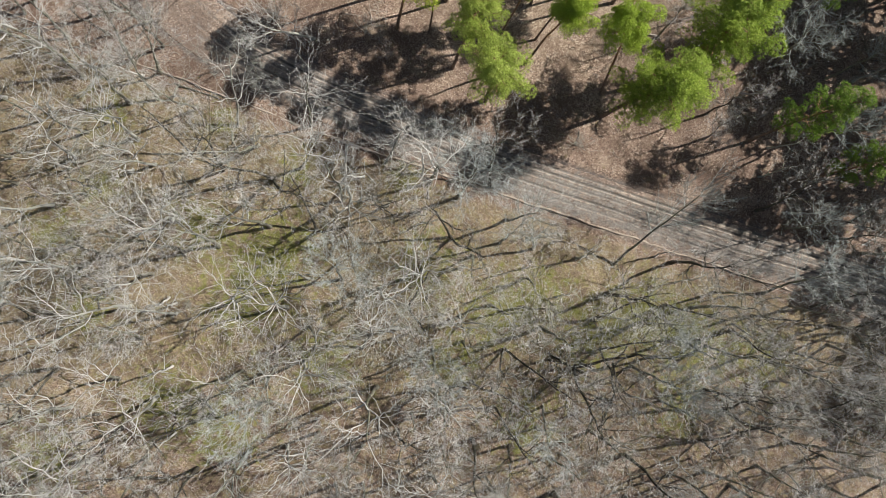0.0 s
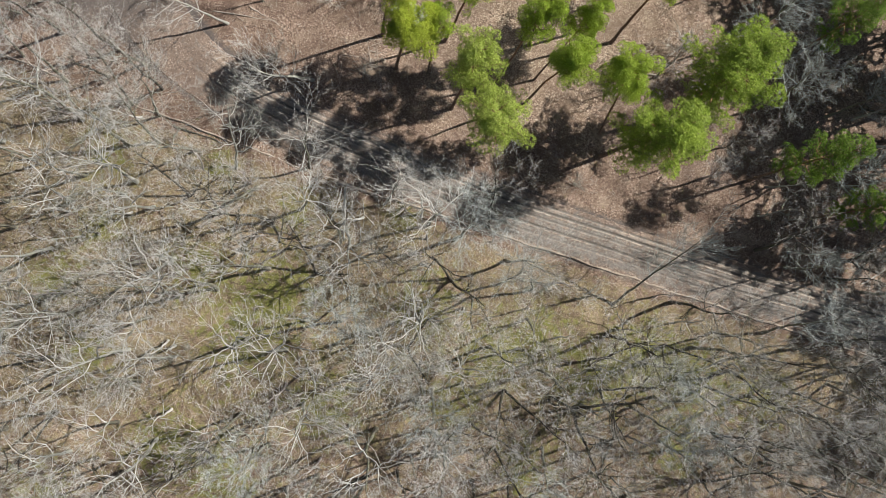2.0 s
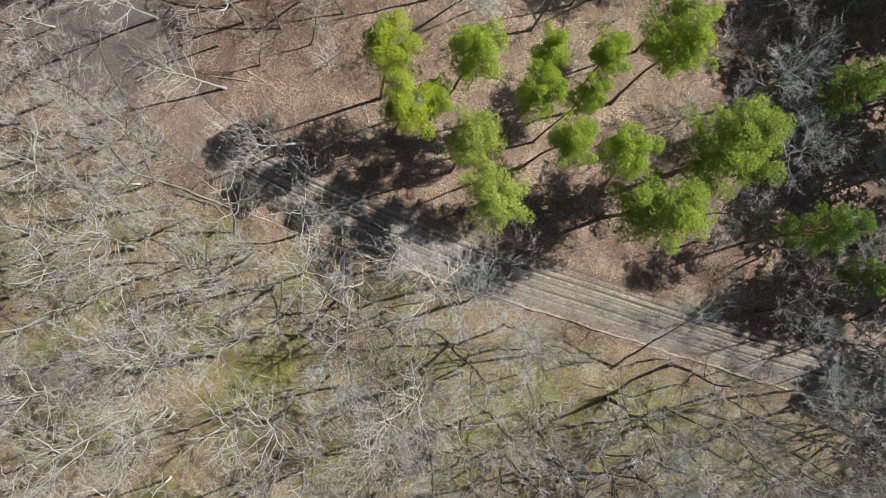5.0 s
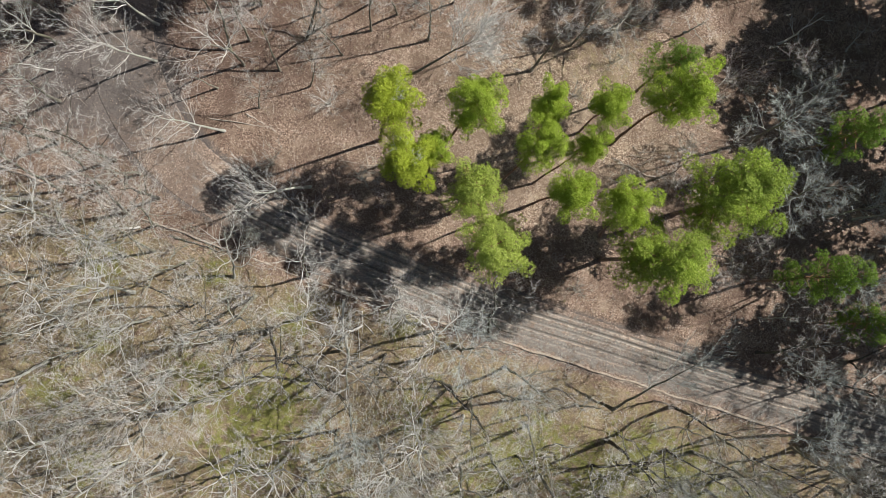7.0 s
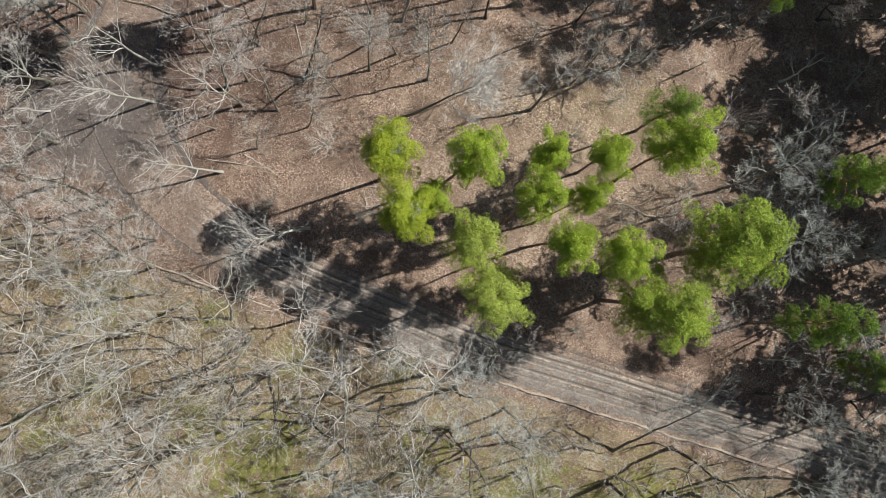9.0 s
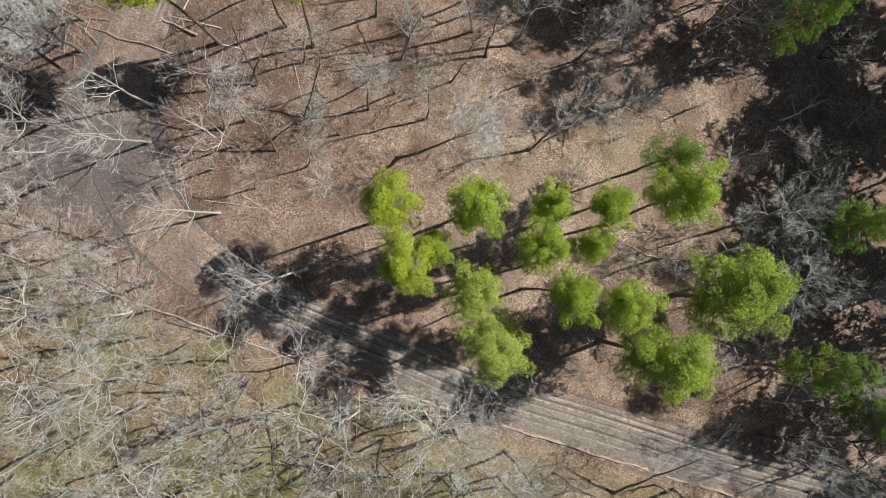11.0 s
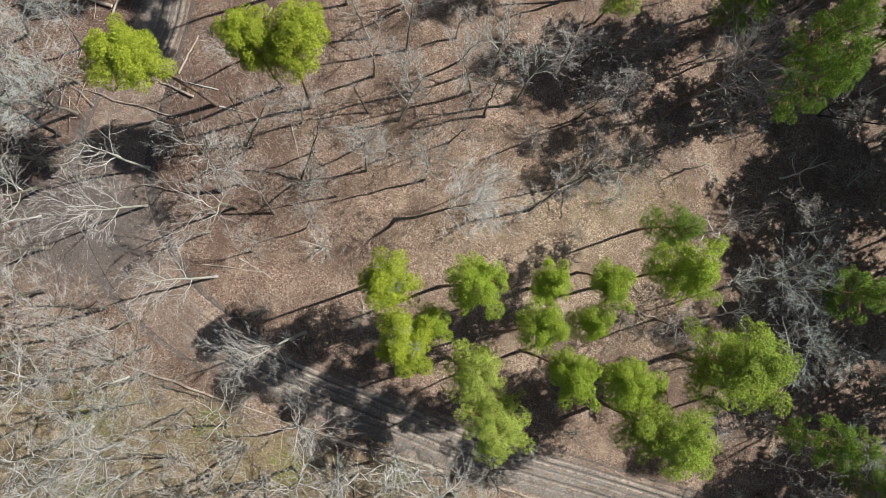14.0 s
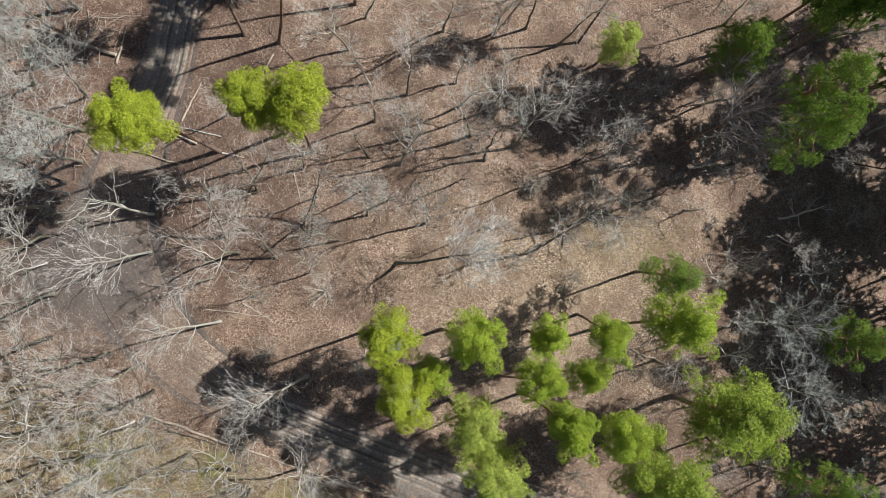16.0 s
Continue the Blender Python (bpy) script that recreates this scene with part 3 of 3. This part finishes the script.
    pine_tree(7, "tall dark pine at the edge of the wood", M_NEEDLE_DEEP, 2.5, 0.5, 15, 3, 1.0, 6, 0.12, True),
    pine_tree(8, "large pine with deep spreading olive green crown", M_NEEDLE_MID, 2.4, 0.44, 28, 5, 0.52, 92),
    pine_tree(9, "pine with golden green crown and dead twigs on top", M_NEEDLE_GOLD, 2.1, 0.75, 16, 5, 0.55, 118, dead=5),
]


def plant_pines():
    rng = np.random.default_rng(5)
    poses = [[] for _ in PINE_KINDS]
    for cx, cy, x, y, h, w, kind in PINES:
        poses[kind].append(stand(x, y, cx, cy, h * 0.85, h, w * 1.03, rng.uniform(0, 6.28), PINE_H))
    # the dark stand east and north of the clearing, whose shade falls into it
    for x, y in ((50, 27), (50.5, 33), (51, 39), (53, 24), (55, 30), (56, 36), (49, 20), (55, 17), (50, 12), (57, 10), (57, 4), (61, -1), (59, -7), (64, 5), (43, 47),
                 (-3, 62), (54, 52), (50, 28), (60, 40), (61, 26), (34, 52.5), (38, 51.5), (56, 57), (58, 49), (62, 50), (57, 42.5), (53.5, 40.5)):
        tall = rng.uniform(22, 27) if y > 42 and (x > 47 or 33 < x < 39) else rng.uniform(16.5, 19)
        poses[6].append(stand(x, y, x + rng.normal(0, 0.4), y + rng.normal(0, 0.4), 15, tall, rng.uniform(1.1, 1.4), rng.uniform(0, 6.28), PINE_H))
    for p, m in zip(PINE_KINDS, poses):
        settle(p, m)


plant_pines()

# ---- bare broadleaf trees ----
BARE_KINDS = [
    bare_tree(21, "slender leafless tree with pale grey branches", M_MOSSY, M_GREY, M_TWIG, 2.0, 0.42, 7, 8, 0.36, 0.9, 0.18),
    bare_tree(22, "leafless tree with crooked pale limbs", M_MOSSY, M_PALE, M_TWIG, 2.3, 0.4, 7, 8, 0.36, 0.85, 0.22),
    bare_tree(23, "leafless tree with dark trunk and grey twigs", M_DARK, M_DARK, M_TWIG, 2.2, 0.42, 7, 8, 0.34, 0.8, 0.16),
    bare_tree(24, "leafless forked tree with two dark stems", M_DARK, M_DARK, M_TWIG, 2.1, 0.4, 8, 7, 0.34, 0.9, 0.16, 2),
    bare_tree(25, "slender leafless tree with rosy grey twigs", M_MOSSY, M_ROSE, M_TWIG, 1.9, 0.5, 7, 8, 0.36, 1.0, 0.16),
    bare_tree(26, "leafless tree with bluish grey branches", M_MOSSY, M_BLUE, M_BLUE, 2.1, 0.4, 10, 8, 0.4, 1.15, 0.14, dense=13, stout=0.55),
    bare_tree(27, "leafless tree with dense whitish fan of twigs", M_GREY, M_PALE, M_PALE, 2.2, 0.35, 9, 8, 0.4, 1.2, 0.11, dense=8, stout=0.8),
    bare_tree(28, "leafless young tree with few grey limbs", M_GREY, M_GREY, M_TWIG, 1.7, 0.35, 6, 7, 0.32, 1.0, 0.18),
    bare_tree(29, "leafless tree with mossy grey crooked limbs", M_MOSSY, M_GREY, M_TWIG, 2.5, 0.4, 8, 8, 0.34, 0.65, 0.24),
    bare_tree(30, "pale leafless birch-like tree with white limbs", M_GREY, M_PALE, M_GREY, 2.1, 0.3, 8, 8, 0.36, 0.9, 0.18),
    bare_tree(31, "tall leafless tree with wide pale crown", M_GREY, M_PALE, M_TWIG, 2.6, 0.45, 8, 8, 0.36, 0.75, 0.22),
    bare_tree(32, "leafless tree with dark limbs and mossy bark", M_MOSSY, M_MOSSY, M_TWIG, 2.4, 0.45, 7, 8, 0.34, 0.75, 0.2),
    bare_tree(33, "leaning bare tree with reddish trunk", M_PINE, M_ROSE, M_ROSE, 2.4, 0.55, 9, 8, 0.4, 0.9, 0.14),
    bare_tree(34, "leaning tree with dense whitish crown of fine twigs", M_MOSSY, M_WHITE, M_WHITE, 1.9, 0.6, 13, 9, 0.42, 1.2, 0.11, dense=13, stout=0.6),
]
SAPLINGS = [
    bare_tree(51, "thin leafless sapling with grey twigs", M_GREY, M_GREY, M_TWIG, 1.5, 0.25, 5, 4, 0.4, 1.0, 0.16, 1, "sapling", "sapling", "saplings of the undergrowth", 7),
    bare_tree(52, "thin leafless sapling with rosy twigs", M_ROSE, M_ROSE, M_TWIG, 1.7, 0.2, 5, 4, 0.4, 1.1, 0.16, 1, "sapling", "sapling", "saplings of the undergrowth", 7),
    bare_tree(53, "thin leafless sapling with pale stem", M_PALE, M_PALE, M_GREY, 1.5, 0.25, 5, 4, 0.4, 0.9, 0.18, 1, "sapling", "sapling", "saplings of the undergrowth", 7),
]
# x, y of the root, x, y of the crown and its height, width factor, kind
MARKED = [
    (-7.9, 35.5, -7.2, 36.8, 9, 0.9, 3), (-2.0, 36.4, -2.0, 37.5, 8, 0.7, 4), (-13.0, 35.2, -12.9, 35.7, 8, 0.8, 4), (-12.0, 38.6, -11.0, 39.5, 8, 0.8, 3),
    (-21.3, 33.2, -23.0, 32.0, 9, 0.85, 6), (-13.6, 33.0, -14.2, 32.0, 9, 0.9, 1), (-15.3, 26.9, -19.0, 26.4, 8, 0.85, 6), (-7.6, 21.8, -11.4, 20.2, 8, 1.0, 6),
    (-30.2, 34.7, -28.4, 32.8, 10, 1.1, 0), (0.6, 32.0, 7.4, 32.5, 11.0, 1.1, 13), (3.3, 35.6, 3.0, 36.2, 9, 0.75, 5), (12.9, 32.8, 14.3, 34.2, 9, 0.95, 4),
    (33.7, 26.0, 32.6, 26.3, 10, 1.15, 5), (36.2, 20.3, 34.4, 20.6, 9, 1.15, 5),
]
MARKED += [
    (-14.4, 13.6, -13.1, 16.8, 9, 0.85, 9), (-7.8, 13.8, -7.2, 15.2, 8, 0.9, 1), (-1.0, 10.4, 0.5, 11.9, 8, 0.9, 6), (-5.0, 6.9, -5.5, 8.8, 9, 0.95, 1),
    (8.7, 8.3, 8.2, 12.2, 9, 0.95, 2), (20.3, 1.1, 25.2, 7.4, 11, 0.95, 5), (39.3, -3.0, 38.6, -1.3, 10, 1.1, 2), (5.6, 7.2, 6.1, 8.1, 11, 1.25, 5),
    (1.7, 47.5, 2.0, 48.8, 9, 0.9, 4), (11.4, 42.7, 12.2, 44.1, 10, 1.0, 0), (21.3, 42.2, 19.4, 41.6, 8, 0.9, 4), (25.4, 41.4, 28.0, 43.4, 12, 1.1, 12),
]
MARKED += [
    (6.4, 46.4, 7.5, 45.9, 8, 0.8, 7), (-21.2, 36.6, -23.3, 37.1, 9, 0.9, 9), (-14.8, 34.5, -14.4, 38.0, 9, 0.9, 1), (-12.7, 38.6, -9.2, 41.0, 9, 0.8, 4),
    (-31.6, 48.3, -27.0, 47.6, 10, 1.1, 5), (-24.0, 15.6, -24.7, 17.1, 10, 1.2, 8), (-21.2, 18.4, -19.6, 19.2, 9, 1.0, 0), (-8.7, 9.9, -7.2, 10.5, 9, 1.0, 1),
    (1.2, -2.6, 1.1, -2.3, 9, 1.0, 3), (20.0, -11.6, 18.6, -10.2, 9, 1.1, 3), (-4.5, 8.2, -3.6, 4.6, 9, 1.1, 9), (-2.0, 39.0, -1.8, 37.9, 7, 0.7, 5),
    (-29.8, 29.5, -28.5, 29.2, 9, 1.0, 0),
]
MARKED += [
    (34.6, -1.6, 35.2, 0.2, 10, 1.0, 5), (41.0, 3.6, 40.2, 3.4, 9, 0.9, 2),
    (44.6, 2.2, 44.0, 2.0, 10, 1.0, 5), (46.4, -4.6, 46.6, -2.8, 11, 1.1, 2), (37.0, 4.6, 36.2, 4.6, 8, 0.8, 5), (24.6, 22.6, 24.0, 22.4, 7, 0.8, 4), (29.4, 15.4, 28.6, 15.0, 7, 0.8, 2),
]


def plant_bare_trees():
    rng = np.random.default_rng(77)
    poses = [[] for _ in BARE_KINDS]
    taken = []
    for x, y, cx, cy, ch, w, kind in MARKED:
        poses[kind].append(stand(x, y, cx, cy, ch, ch * 1.25, w, rng.uniform(0, 6.28), TREE_H))
        taken.append((x, y))
    pines = [(p[2], p[3]) for p in PINES]

    def scatter(count, inside, gap, kinds, tall):
        tries = 0
        while count and tries < 20000:
            tries += 1
            x, y = rng.uniform(-37, 50), rng.uniform(-23, 58)
            if not inside(x, y) or road_gap(x, y)[0] < 0.7:
                continue
            if any((x - a) ** 2 + (y - b) ** 2 < gap * gap for a, b in taken) or any((x - a) ** 2 + (y - b) ** 2 < 2.5 for a, b in pines):
                continue
            taken.append((x, y))
            k = kinds[rng.integers(len(kinds))]
            h = rng.uniform(*tall)
            poses[k].append(stand(x, y, x + rng.normal(0, 1.0), y + rng.normal(0, 1.0), h * 0.8, h, h / 12 * rng.uniform(0.8, 1.15), rng.uniform(0, 6.28), TREE_H))
            count -= 1

    south = lambda x, y: y < float(south_edge(np.array(x))) - 0.8
    scatter(94, lambda x, y: south(x, y) and x < 4, 2.3, (0, 2, 1, 10, 8, 3, 2, 5, 9, 1, 11), (10.5, 14.5))
    scatter(80, lambda x, y: south(x, y) and x >= 4, 2.3, (2, 2, 11, 3, 4, 5, 3, 0, 11), (10.5, 14.5))
    scatter(13, lambda x, y: x < -20 and not south(x, y) and y < 26, 2.3, (0, 4, 2, 0), (9.5, 13))
    scatter(30, lambda x, y: x < -27 and y > 24 and ((x + 28) / 8) ** 2 + ((y - 31.5) / 4.6) ** 2 > 1, 2.3, (0, 4, 2, 5, 4), (9, 13.5))
    scatter(8, lambda x, y: -18 < x < -3 and 29 < y < 42, 2.8, (4, 7, 0, 5), (6.5, 10))
    scatter(16, lambda x, y: -3 < x < 20 and 35 < y < 47, 2.6, (4, 0, 2, 0, 7), (7.5, 12))
    scatter(5, lambda x, y: 17 < x < 31 and 37 < y < 49, 2.8, (4, 7, 2, 4), (8, 12))
    scatter(11, lambda x, y: -14 < x < 16 and y > 46, 3.2, (4, 3, 7, 0), (9, 12))
    scatter(6, lambda x, y: x > 37 and south(x, y) and y > -9, 1.8, (2, 11, 3), (10, 13))
    scatter(15, lambda x, y: x > 31 and 3 < y < 58, 2.6, (5, 2, 3, 4, 7), (8, 12))
    for p, m in zip(BARE_KINDS, poses):
        settle(p, m)
    young = [[], [], []]
    while sum(map(len, young)) < 130:
        x, y = rng.uniform(-36, 48), rng.uniform(-22, 57)
        low = south(x, y)
        if road_gap(x, y)[0] < 0.5 or (not low and rng.uniform() < (0.55 if x < -26 or x > 28 else 0.94)) or (low and x < 6 and rng.uniform() < 0.4):
            continue
        h = rng.uniform(4, 8)
        young[rng.integers(3)].append(stand(x, y, x + rng.normal(0, 0.6), y + rng.normal(0, 0.6), h * 0.8, h, rng.uniform(0.55, 0.85), rng.uniform(0, 6.28), TREE_H))
    for p, m in zip(SAPLINGS, young):
        settle(p, m)


plant_bare_trees()

# ---- undergrowth ----
SHRUBS = [
    shrub(41, "leafless bush with pale straight stems", M_PALE, 16, 2.6),
    shrub(42, "leafless grey bush with thin stems", M_GREY, 12, 2.2),
    shrub(43, "leafless brown bush in the shade", M_ROSE, 12, 2.4),
]


def plant_shrubs():
    rng = np.random.default_rng(9)
    poses = [[], [], []]
    for x, y, s, k in ((-5.9, 29.4, 1.1, 0), (0.9, 10.0, 1.5, 0), (32.0, 32.2, 1.7, 2), (-13.5, 12.2, 1.2, 0), (-11.0, 24.0, 1.3, 1), (24.5, 5.8, 1.0, 1), (17, 30.5, 1.0, 1), (21.5, 22.5, 1.3, 1), (23, 18, 1.3, 2), (27.5, 25.5, 1.3, 1)):
        poses[k].append(pose(x, y, ground_z(x, y), 0, 0, rng.uniform(0, 360)) @ Matrix.Scale(s, 4))
    for _ in range(150):
        x, y = rng.uniform(-42, 52), rng.uniform(-26, 60)
        if road_gap(x, y)[0] < 0.6 or (y > float(south_edge(np.array(x))) and -26 < x < 30 and rng.uniform() < 0.75):
            continue
        poses[rng.integers(3)].append(pose(x, y, ground_z(x, y), 0, 0, rng.uniform(0, 360)) @ Matrix.Scale(rng.uniform(0.6, 1.2), 4))
    for p, m in zip(SHRUBS, poses):
        settle(p, m)


plant_shrubs()


# ---- fallen wood ----
def fallen_log(x0, y0, x1, y1, r, label, mat, lift=0.0, stubs=3, seed=0):
    rng = np.random.default_rng(seed + 300)
    a, b = Vector((x0, y0, ground_z(x0, y0) + r + lift)), Vector((x1, y1, ground_z(x1, y1) + r * 0.6))
    log = tagged(new("fallen_log"), label, "fallen log", "fallen wood")
    log.location = a
    d = np.array(b - a)
    t = Tubes()
    steps = 8
    line = np.array([d * i / steps + np.array((rng.normal(0, 0.035), rng.normal(0, 0.035), rng.normal(0, 0.015))) * (0 < i < steps) * np.linalg.norm(d) * 0.3 for i in range(steps + 1)])
    t.add(line, np.linspace(r, r * 0.45, steps + 1), 9, tip=False)
    part_of("trunk", t.mesh("log_trunk", mat), log)
    side = np.cross(d, (0, 0, 1)); side /= np.linalg.norm(side)
    for i in range(stubs):
        p, e = along(line, rng.uniform(0.3, 0.95))
        s = Tubes()
        s.add(bend(rng, p, side * rng.choice((-1, 1)) + e / np.linalg.norm(e) * 0.7 + np.array((0, 0, rng.uniform(0, 0.5))), rng.uniform(0.4, 1.5), 4, 0.15), np.linspace(r * 0.4, 0.008, 5), 5)
        part_of("branch_stub", s.mesh("branch_stub", mat), log)
    c = Tubes()
    u = d / np.linalg.norm(d)
    c.add([-u * 0.012, -u * 0.004, u * 0.02], (r * 0.94, r * 0.97, r * 0.97), 12, tip=False)
    me = c.mesh("cut_face", M_CUT)
    cap = bmesh.new()
    cap.from_mesh(me)
    bmesh.ops.holes_fill(cap, edges=cap.edges)
    cap.to_mesh(me)
    cap.free()
    part_of("cut_face", me, log, "pale broken end grain")
    return log


def fallen_wood():
    dead, dark = "fallen grey trunk lying on the leaves", "dark fallen trunk lying in the wood"
    logs = [(-5.3, 12.4, -1.2, 11.1, 0.15, dead, M_WOOD, 0.05, 2), (-24.5, 51.0, -32.3, 53.7, 0.16, dead, M_WOOD, 0.1, 6), (-24.5, 50.3, -23.6, 53.7, 0.11, dead, M_WOOD, 0, 2),
            (-18.7, 45.1, -17.0, 48.6, 0.1, dead, M_WOOD, 0, 2), (-17.4, 43.0, -21.0, 44.6, 0.12, dead, M_WOOD, 0.1, 3), (-15.2, 43.6, -19.9, 44.8, 0.07, dead, M_PALE, 0, 3),
            (-15.1, 42.1, -13.2, 41.7, 0.08, dead, M_PALE, 0, 1), (-13.3, 28.5, -10.6, 26.8, 0.07, dead, M_WOOD, 0, 1), (-16.5, 28.0, -8.7, 26.9, 0.05, dead, M_WOOD, 0, 2)]
    logs += [(-20.0, 17.5, -15.7, 15.9, 0.1, dark, M_DARK, 0, 2), (-10.5, 51.2, -11.8, 48.9, 0.1, dead, M_WOOD, 0, 2), (-17.7, 8.3, -13.7, 10.4, 0.16, dead, M_WOOD, 0.05, 3),
             (-2.3, -14.1, -5.6, -15.6, 0.14, dark, M_DARK, 0.3, 2), (44.6, 3.0, 47.2, 4.4, 0.07, dead, M_PALE, 0, 1), (-8.8, 40.6, -8.0, 37.4, 0.07, dead, M_WOOD, 0, 1), (25.0, 22.5, 20.5, 24.6, 0.08, dead, M_WOOD, 0, 3)]
    logs += [(-4.4, 11.6, -4.7, 7.1, 0.13, "pale dead trunk leaning low over the undergrowth", M_PALE, 2.2, 5), (-9.5, 6.5, -13.5, 4.2, 0.12, dark, M_DARK, 0, 3), (-30, 9, -26.5, 10.6, 0.13, dead, M_WOOD, 0, 2),
             (14, -7, 18, -9.4, 0.12, dark, M_DARK, 0, 3), (28, -6, 31.5, -5.2, 0.13, dark, M_DARK, 0, 3), (-22, -6, -18.4, -4.8, 0.1, dead, M_WOOD, 0, 3)]
    logs += [(-18.9, 41.2, -27.4, 43.6, 0.065, "long thin pale trunk lying on the leaves", M_WOOD, 0.1, 2), (-31.5, 45.1, -34.1, 46.8, 0.15, dark, M_DARK, 0.1, 2), (-32.3, 44.2, -30.1, 40.6, 0.06, dead, M_WOOD, 0, 2), (-28.9, 41.5, -28.7, 47.1, 0.06, dark, M_DARK, 0.1, 3)]
    for i, (x0, y0, x1, y1, r, label, mat, lift, stubs) in enumerate(logs):
        fallen_log(x0, y0, x1, y1, r, label, mat, lift, stubs, i)


fallen_wood()


def brush_pile(x, y, size, count, seed, label, mat):
    """Broken branches heaped on the ground, each stick a part."""
    rng = np.random.default_rng(seed)
    pile = tagged(new("brush_pile"), label, "brush pile", "fallen wood")
    pile.location = (x, y, ground_z(x, y))
    for i in range(count):
        s = Tubes()
        a = rng.uniform(0, 6.28)
        ln = rng.uniform(0.5, 1.1) * size
        c = np.array((rng.normal(0, size * 0.35), rng.normal(0, size * 0.35), rng.uniform(0.03, 0.3)))
        d = heading(a, rng.uniform(-0.05, 0.12))
        s.add(bend(rng, c - d * ln / 2, d, ln, 5, 0.09), np.linspace(rng.uniform(0.02, 0.05), 0.01, 6), 5)
        part_of("stick", s.mesh("stick", mat), pile)


brush_pile(-2.4, 24.2, 2.4, 22, 1, "heap of pale broken branches on dry leaves", M_WOOD)
brush_pile(36.6, 15.6, 2.0, 14, 2, "heap of pale broken branches on dry leaves", M_WOOD)
brush_pile(-26.0, 53.0, 3.6, 34, 3, "heap of tangled dead branches beside the track", M_WOOD)
brush_pile(-28.5, 44.5, 4.2, 40, 4, "wide heap of tangled dead branches", M_WOOD)
brush_pile(-4.0, 9.4, 2.6, 20, 5, "heap of pale dead branches by the bank", M_PALE)
brush_pile(23.0, 24.0, 2.6, 16, 6, "heap of thin dead branches under the pines", M_WOOD)
brush_pile(-12.5, 23.0, 2.6, 18, 7, "heap of thin dead branches beside the track", M_WOOD)


# ---- loose leaves and grass ----
def strew_leaves(count):
    rng = np.random.default_rng(3)
    x, y = rng.uniform(-38, 50, count), rng.uniform(-22, 60, count)
    gap = road_gap(x, y)
    keep = (gap > 0) | (rng.uniform(size=count) < 0.7)
    keep &= (((x + 27) / 8) ** 2 + ((y - 31) / 7) ** 2 > 1) | (rng.uniform(size=count) < 0.35)
    x, y = x[keep], y[keep]
    n = len(x)
    z = np.where(gap[keep] < 0.1, relief(x, y) + 0.02, ground_height(x, y)) + rng.uniform(0.012, 0.05, n)
    a, s = rng.uniform(0, 6.28, n), rng.uniform(0.024, 0.056, n)
    tip = rng.normal(0, 0.03, (n, 4))
    v = np.empty((n, 4, 3))
    for k, (du, dv) in enumerate(((1, 0), (0, 0.6), (-1, 0), (0, -0.6))):
        v[:, k, 0] = x + s * (du * np.cos(a) - dv * np.sin(a))
        v[:, k, 1] = y + s * (du * np.sin(a) + dv * np.cos(a))
        v[:, k, 2] = z + tip[:, k]
    f = np.arange(4 * n).reshape(n, 4)
    f = np.concatenate((f[:, (0, 1, 2)], f[:, (0, 2, 3)]))
    me = mesh_of("leaf_litter", v.reshape(-1, 3).tolist(), f.tolist(), M_LEAF)
    tagged(new("leaf_litter", me), "scattered dry curled brown leaves on the ground", "leaves", kind="stuff")


def sow_grass(count):
    rng = np.random.default_rng(4)
    px, py = [], []
    for i in range(count):
        a, b, r = MOSS[i % len(MOSS)]
        px.append(a + rng.normal(0, r * 0.75))
        py.append(b + rng.normal(0, r * 0.75))
    x, y = np.array(px), np.array(py)
    keep = (road_gap(x, y) > 0.6) & (y < south_edge(x) + 0.3)
    x, y = x[keep], y[keep]
    n = len(x)
    z = ground_height(x, y)
    a, h = rng.uniform(0, 6.28, n), rng.uniform(0.08, 0.22, n)
    out = rng.uniform(0.05, 0.2, n)
    v = np.empty((n, 3, 3))
    for k, (side, up) in enumerate(((-1, 0), (1, 0), (0, 1))):
        v[:, k, 0] = x + side * 0.014 * -np.sin(a) + up * out * np.cos(a)
        v[:, k, 1] = y + side * 0.014 * np.cos(a) + up * out * np.sin(a)
        v[:, k, 2] = z - 0.01 + up * h
    me = mesh_of("grass", v.reshape(-1, 3).tolist(), np.arange(3 * n).reshape(n, 3).tolist(), M_BLADE)
    tagged(new("grass", me), "thin tufts of yellow-green spring grass", "grass", kind="stuff")


def strew_sticks(count):
    """Broken twigs lying about on the litter."""
    rng = np.random.default_rng(8)
    t = Tubes()
    xs, ys = rng.uniform(-36, 48, count), rng.uniform(-22, 57, count)
    zs, gaps = ground_height(xs, ys), road_gap(xs, ys)
    for x, y, z, g in zip(xs, ys, zs, gaps):
        if g < 0.2:
            continue
        ln = rng.uniform(0.3, 1.3)
        t.add(bend(rng, (x, y, z + 0.035), heading(rng.uniform(0, 6.28), 0.02), ln, 2, 0.15), (0.008 + 0.012 * ln, 0.007 + 0.009 * ln, 0.004), 3)
    tagged(new("fallen_twigs", t.mesh("fallen_twigs", M_WOOD, smooth=False)), "broken pale twigs strewn over the litter", "twigs", kind="stuff")


strew_sticks(7000)
strew_leaves(165000)
sow_grass(60000)
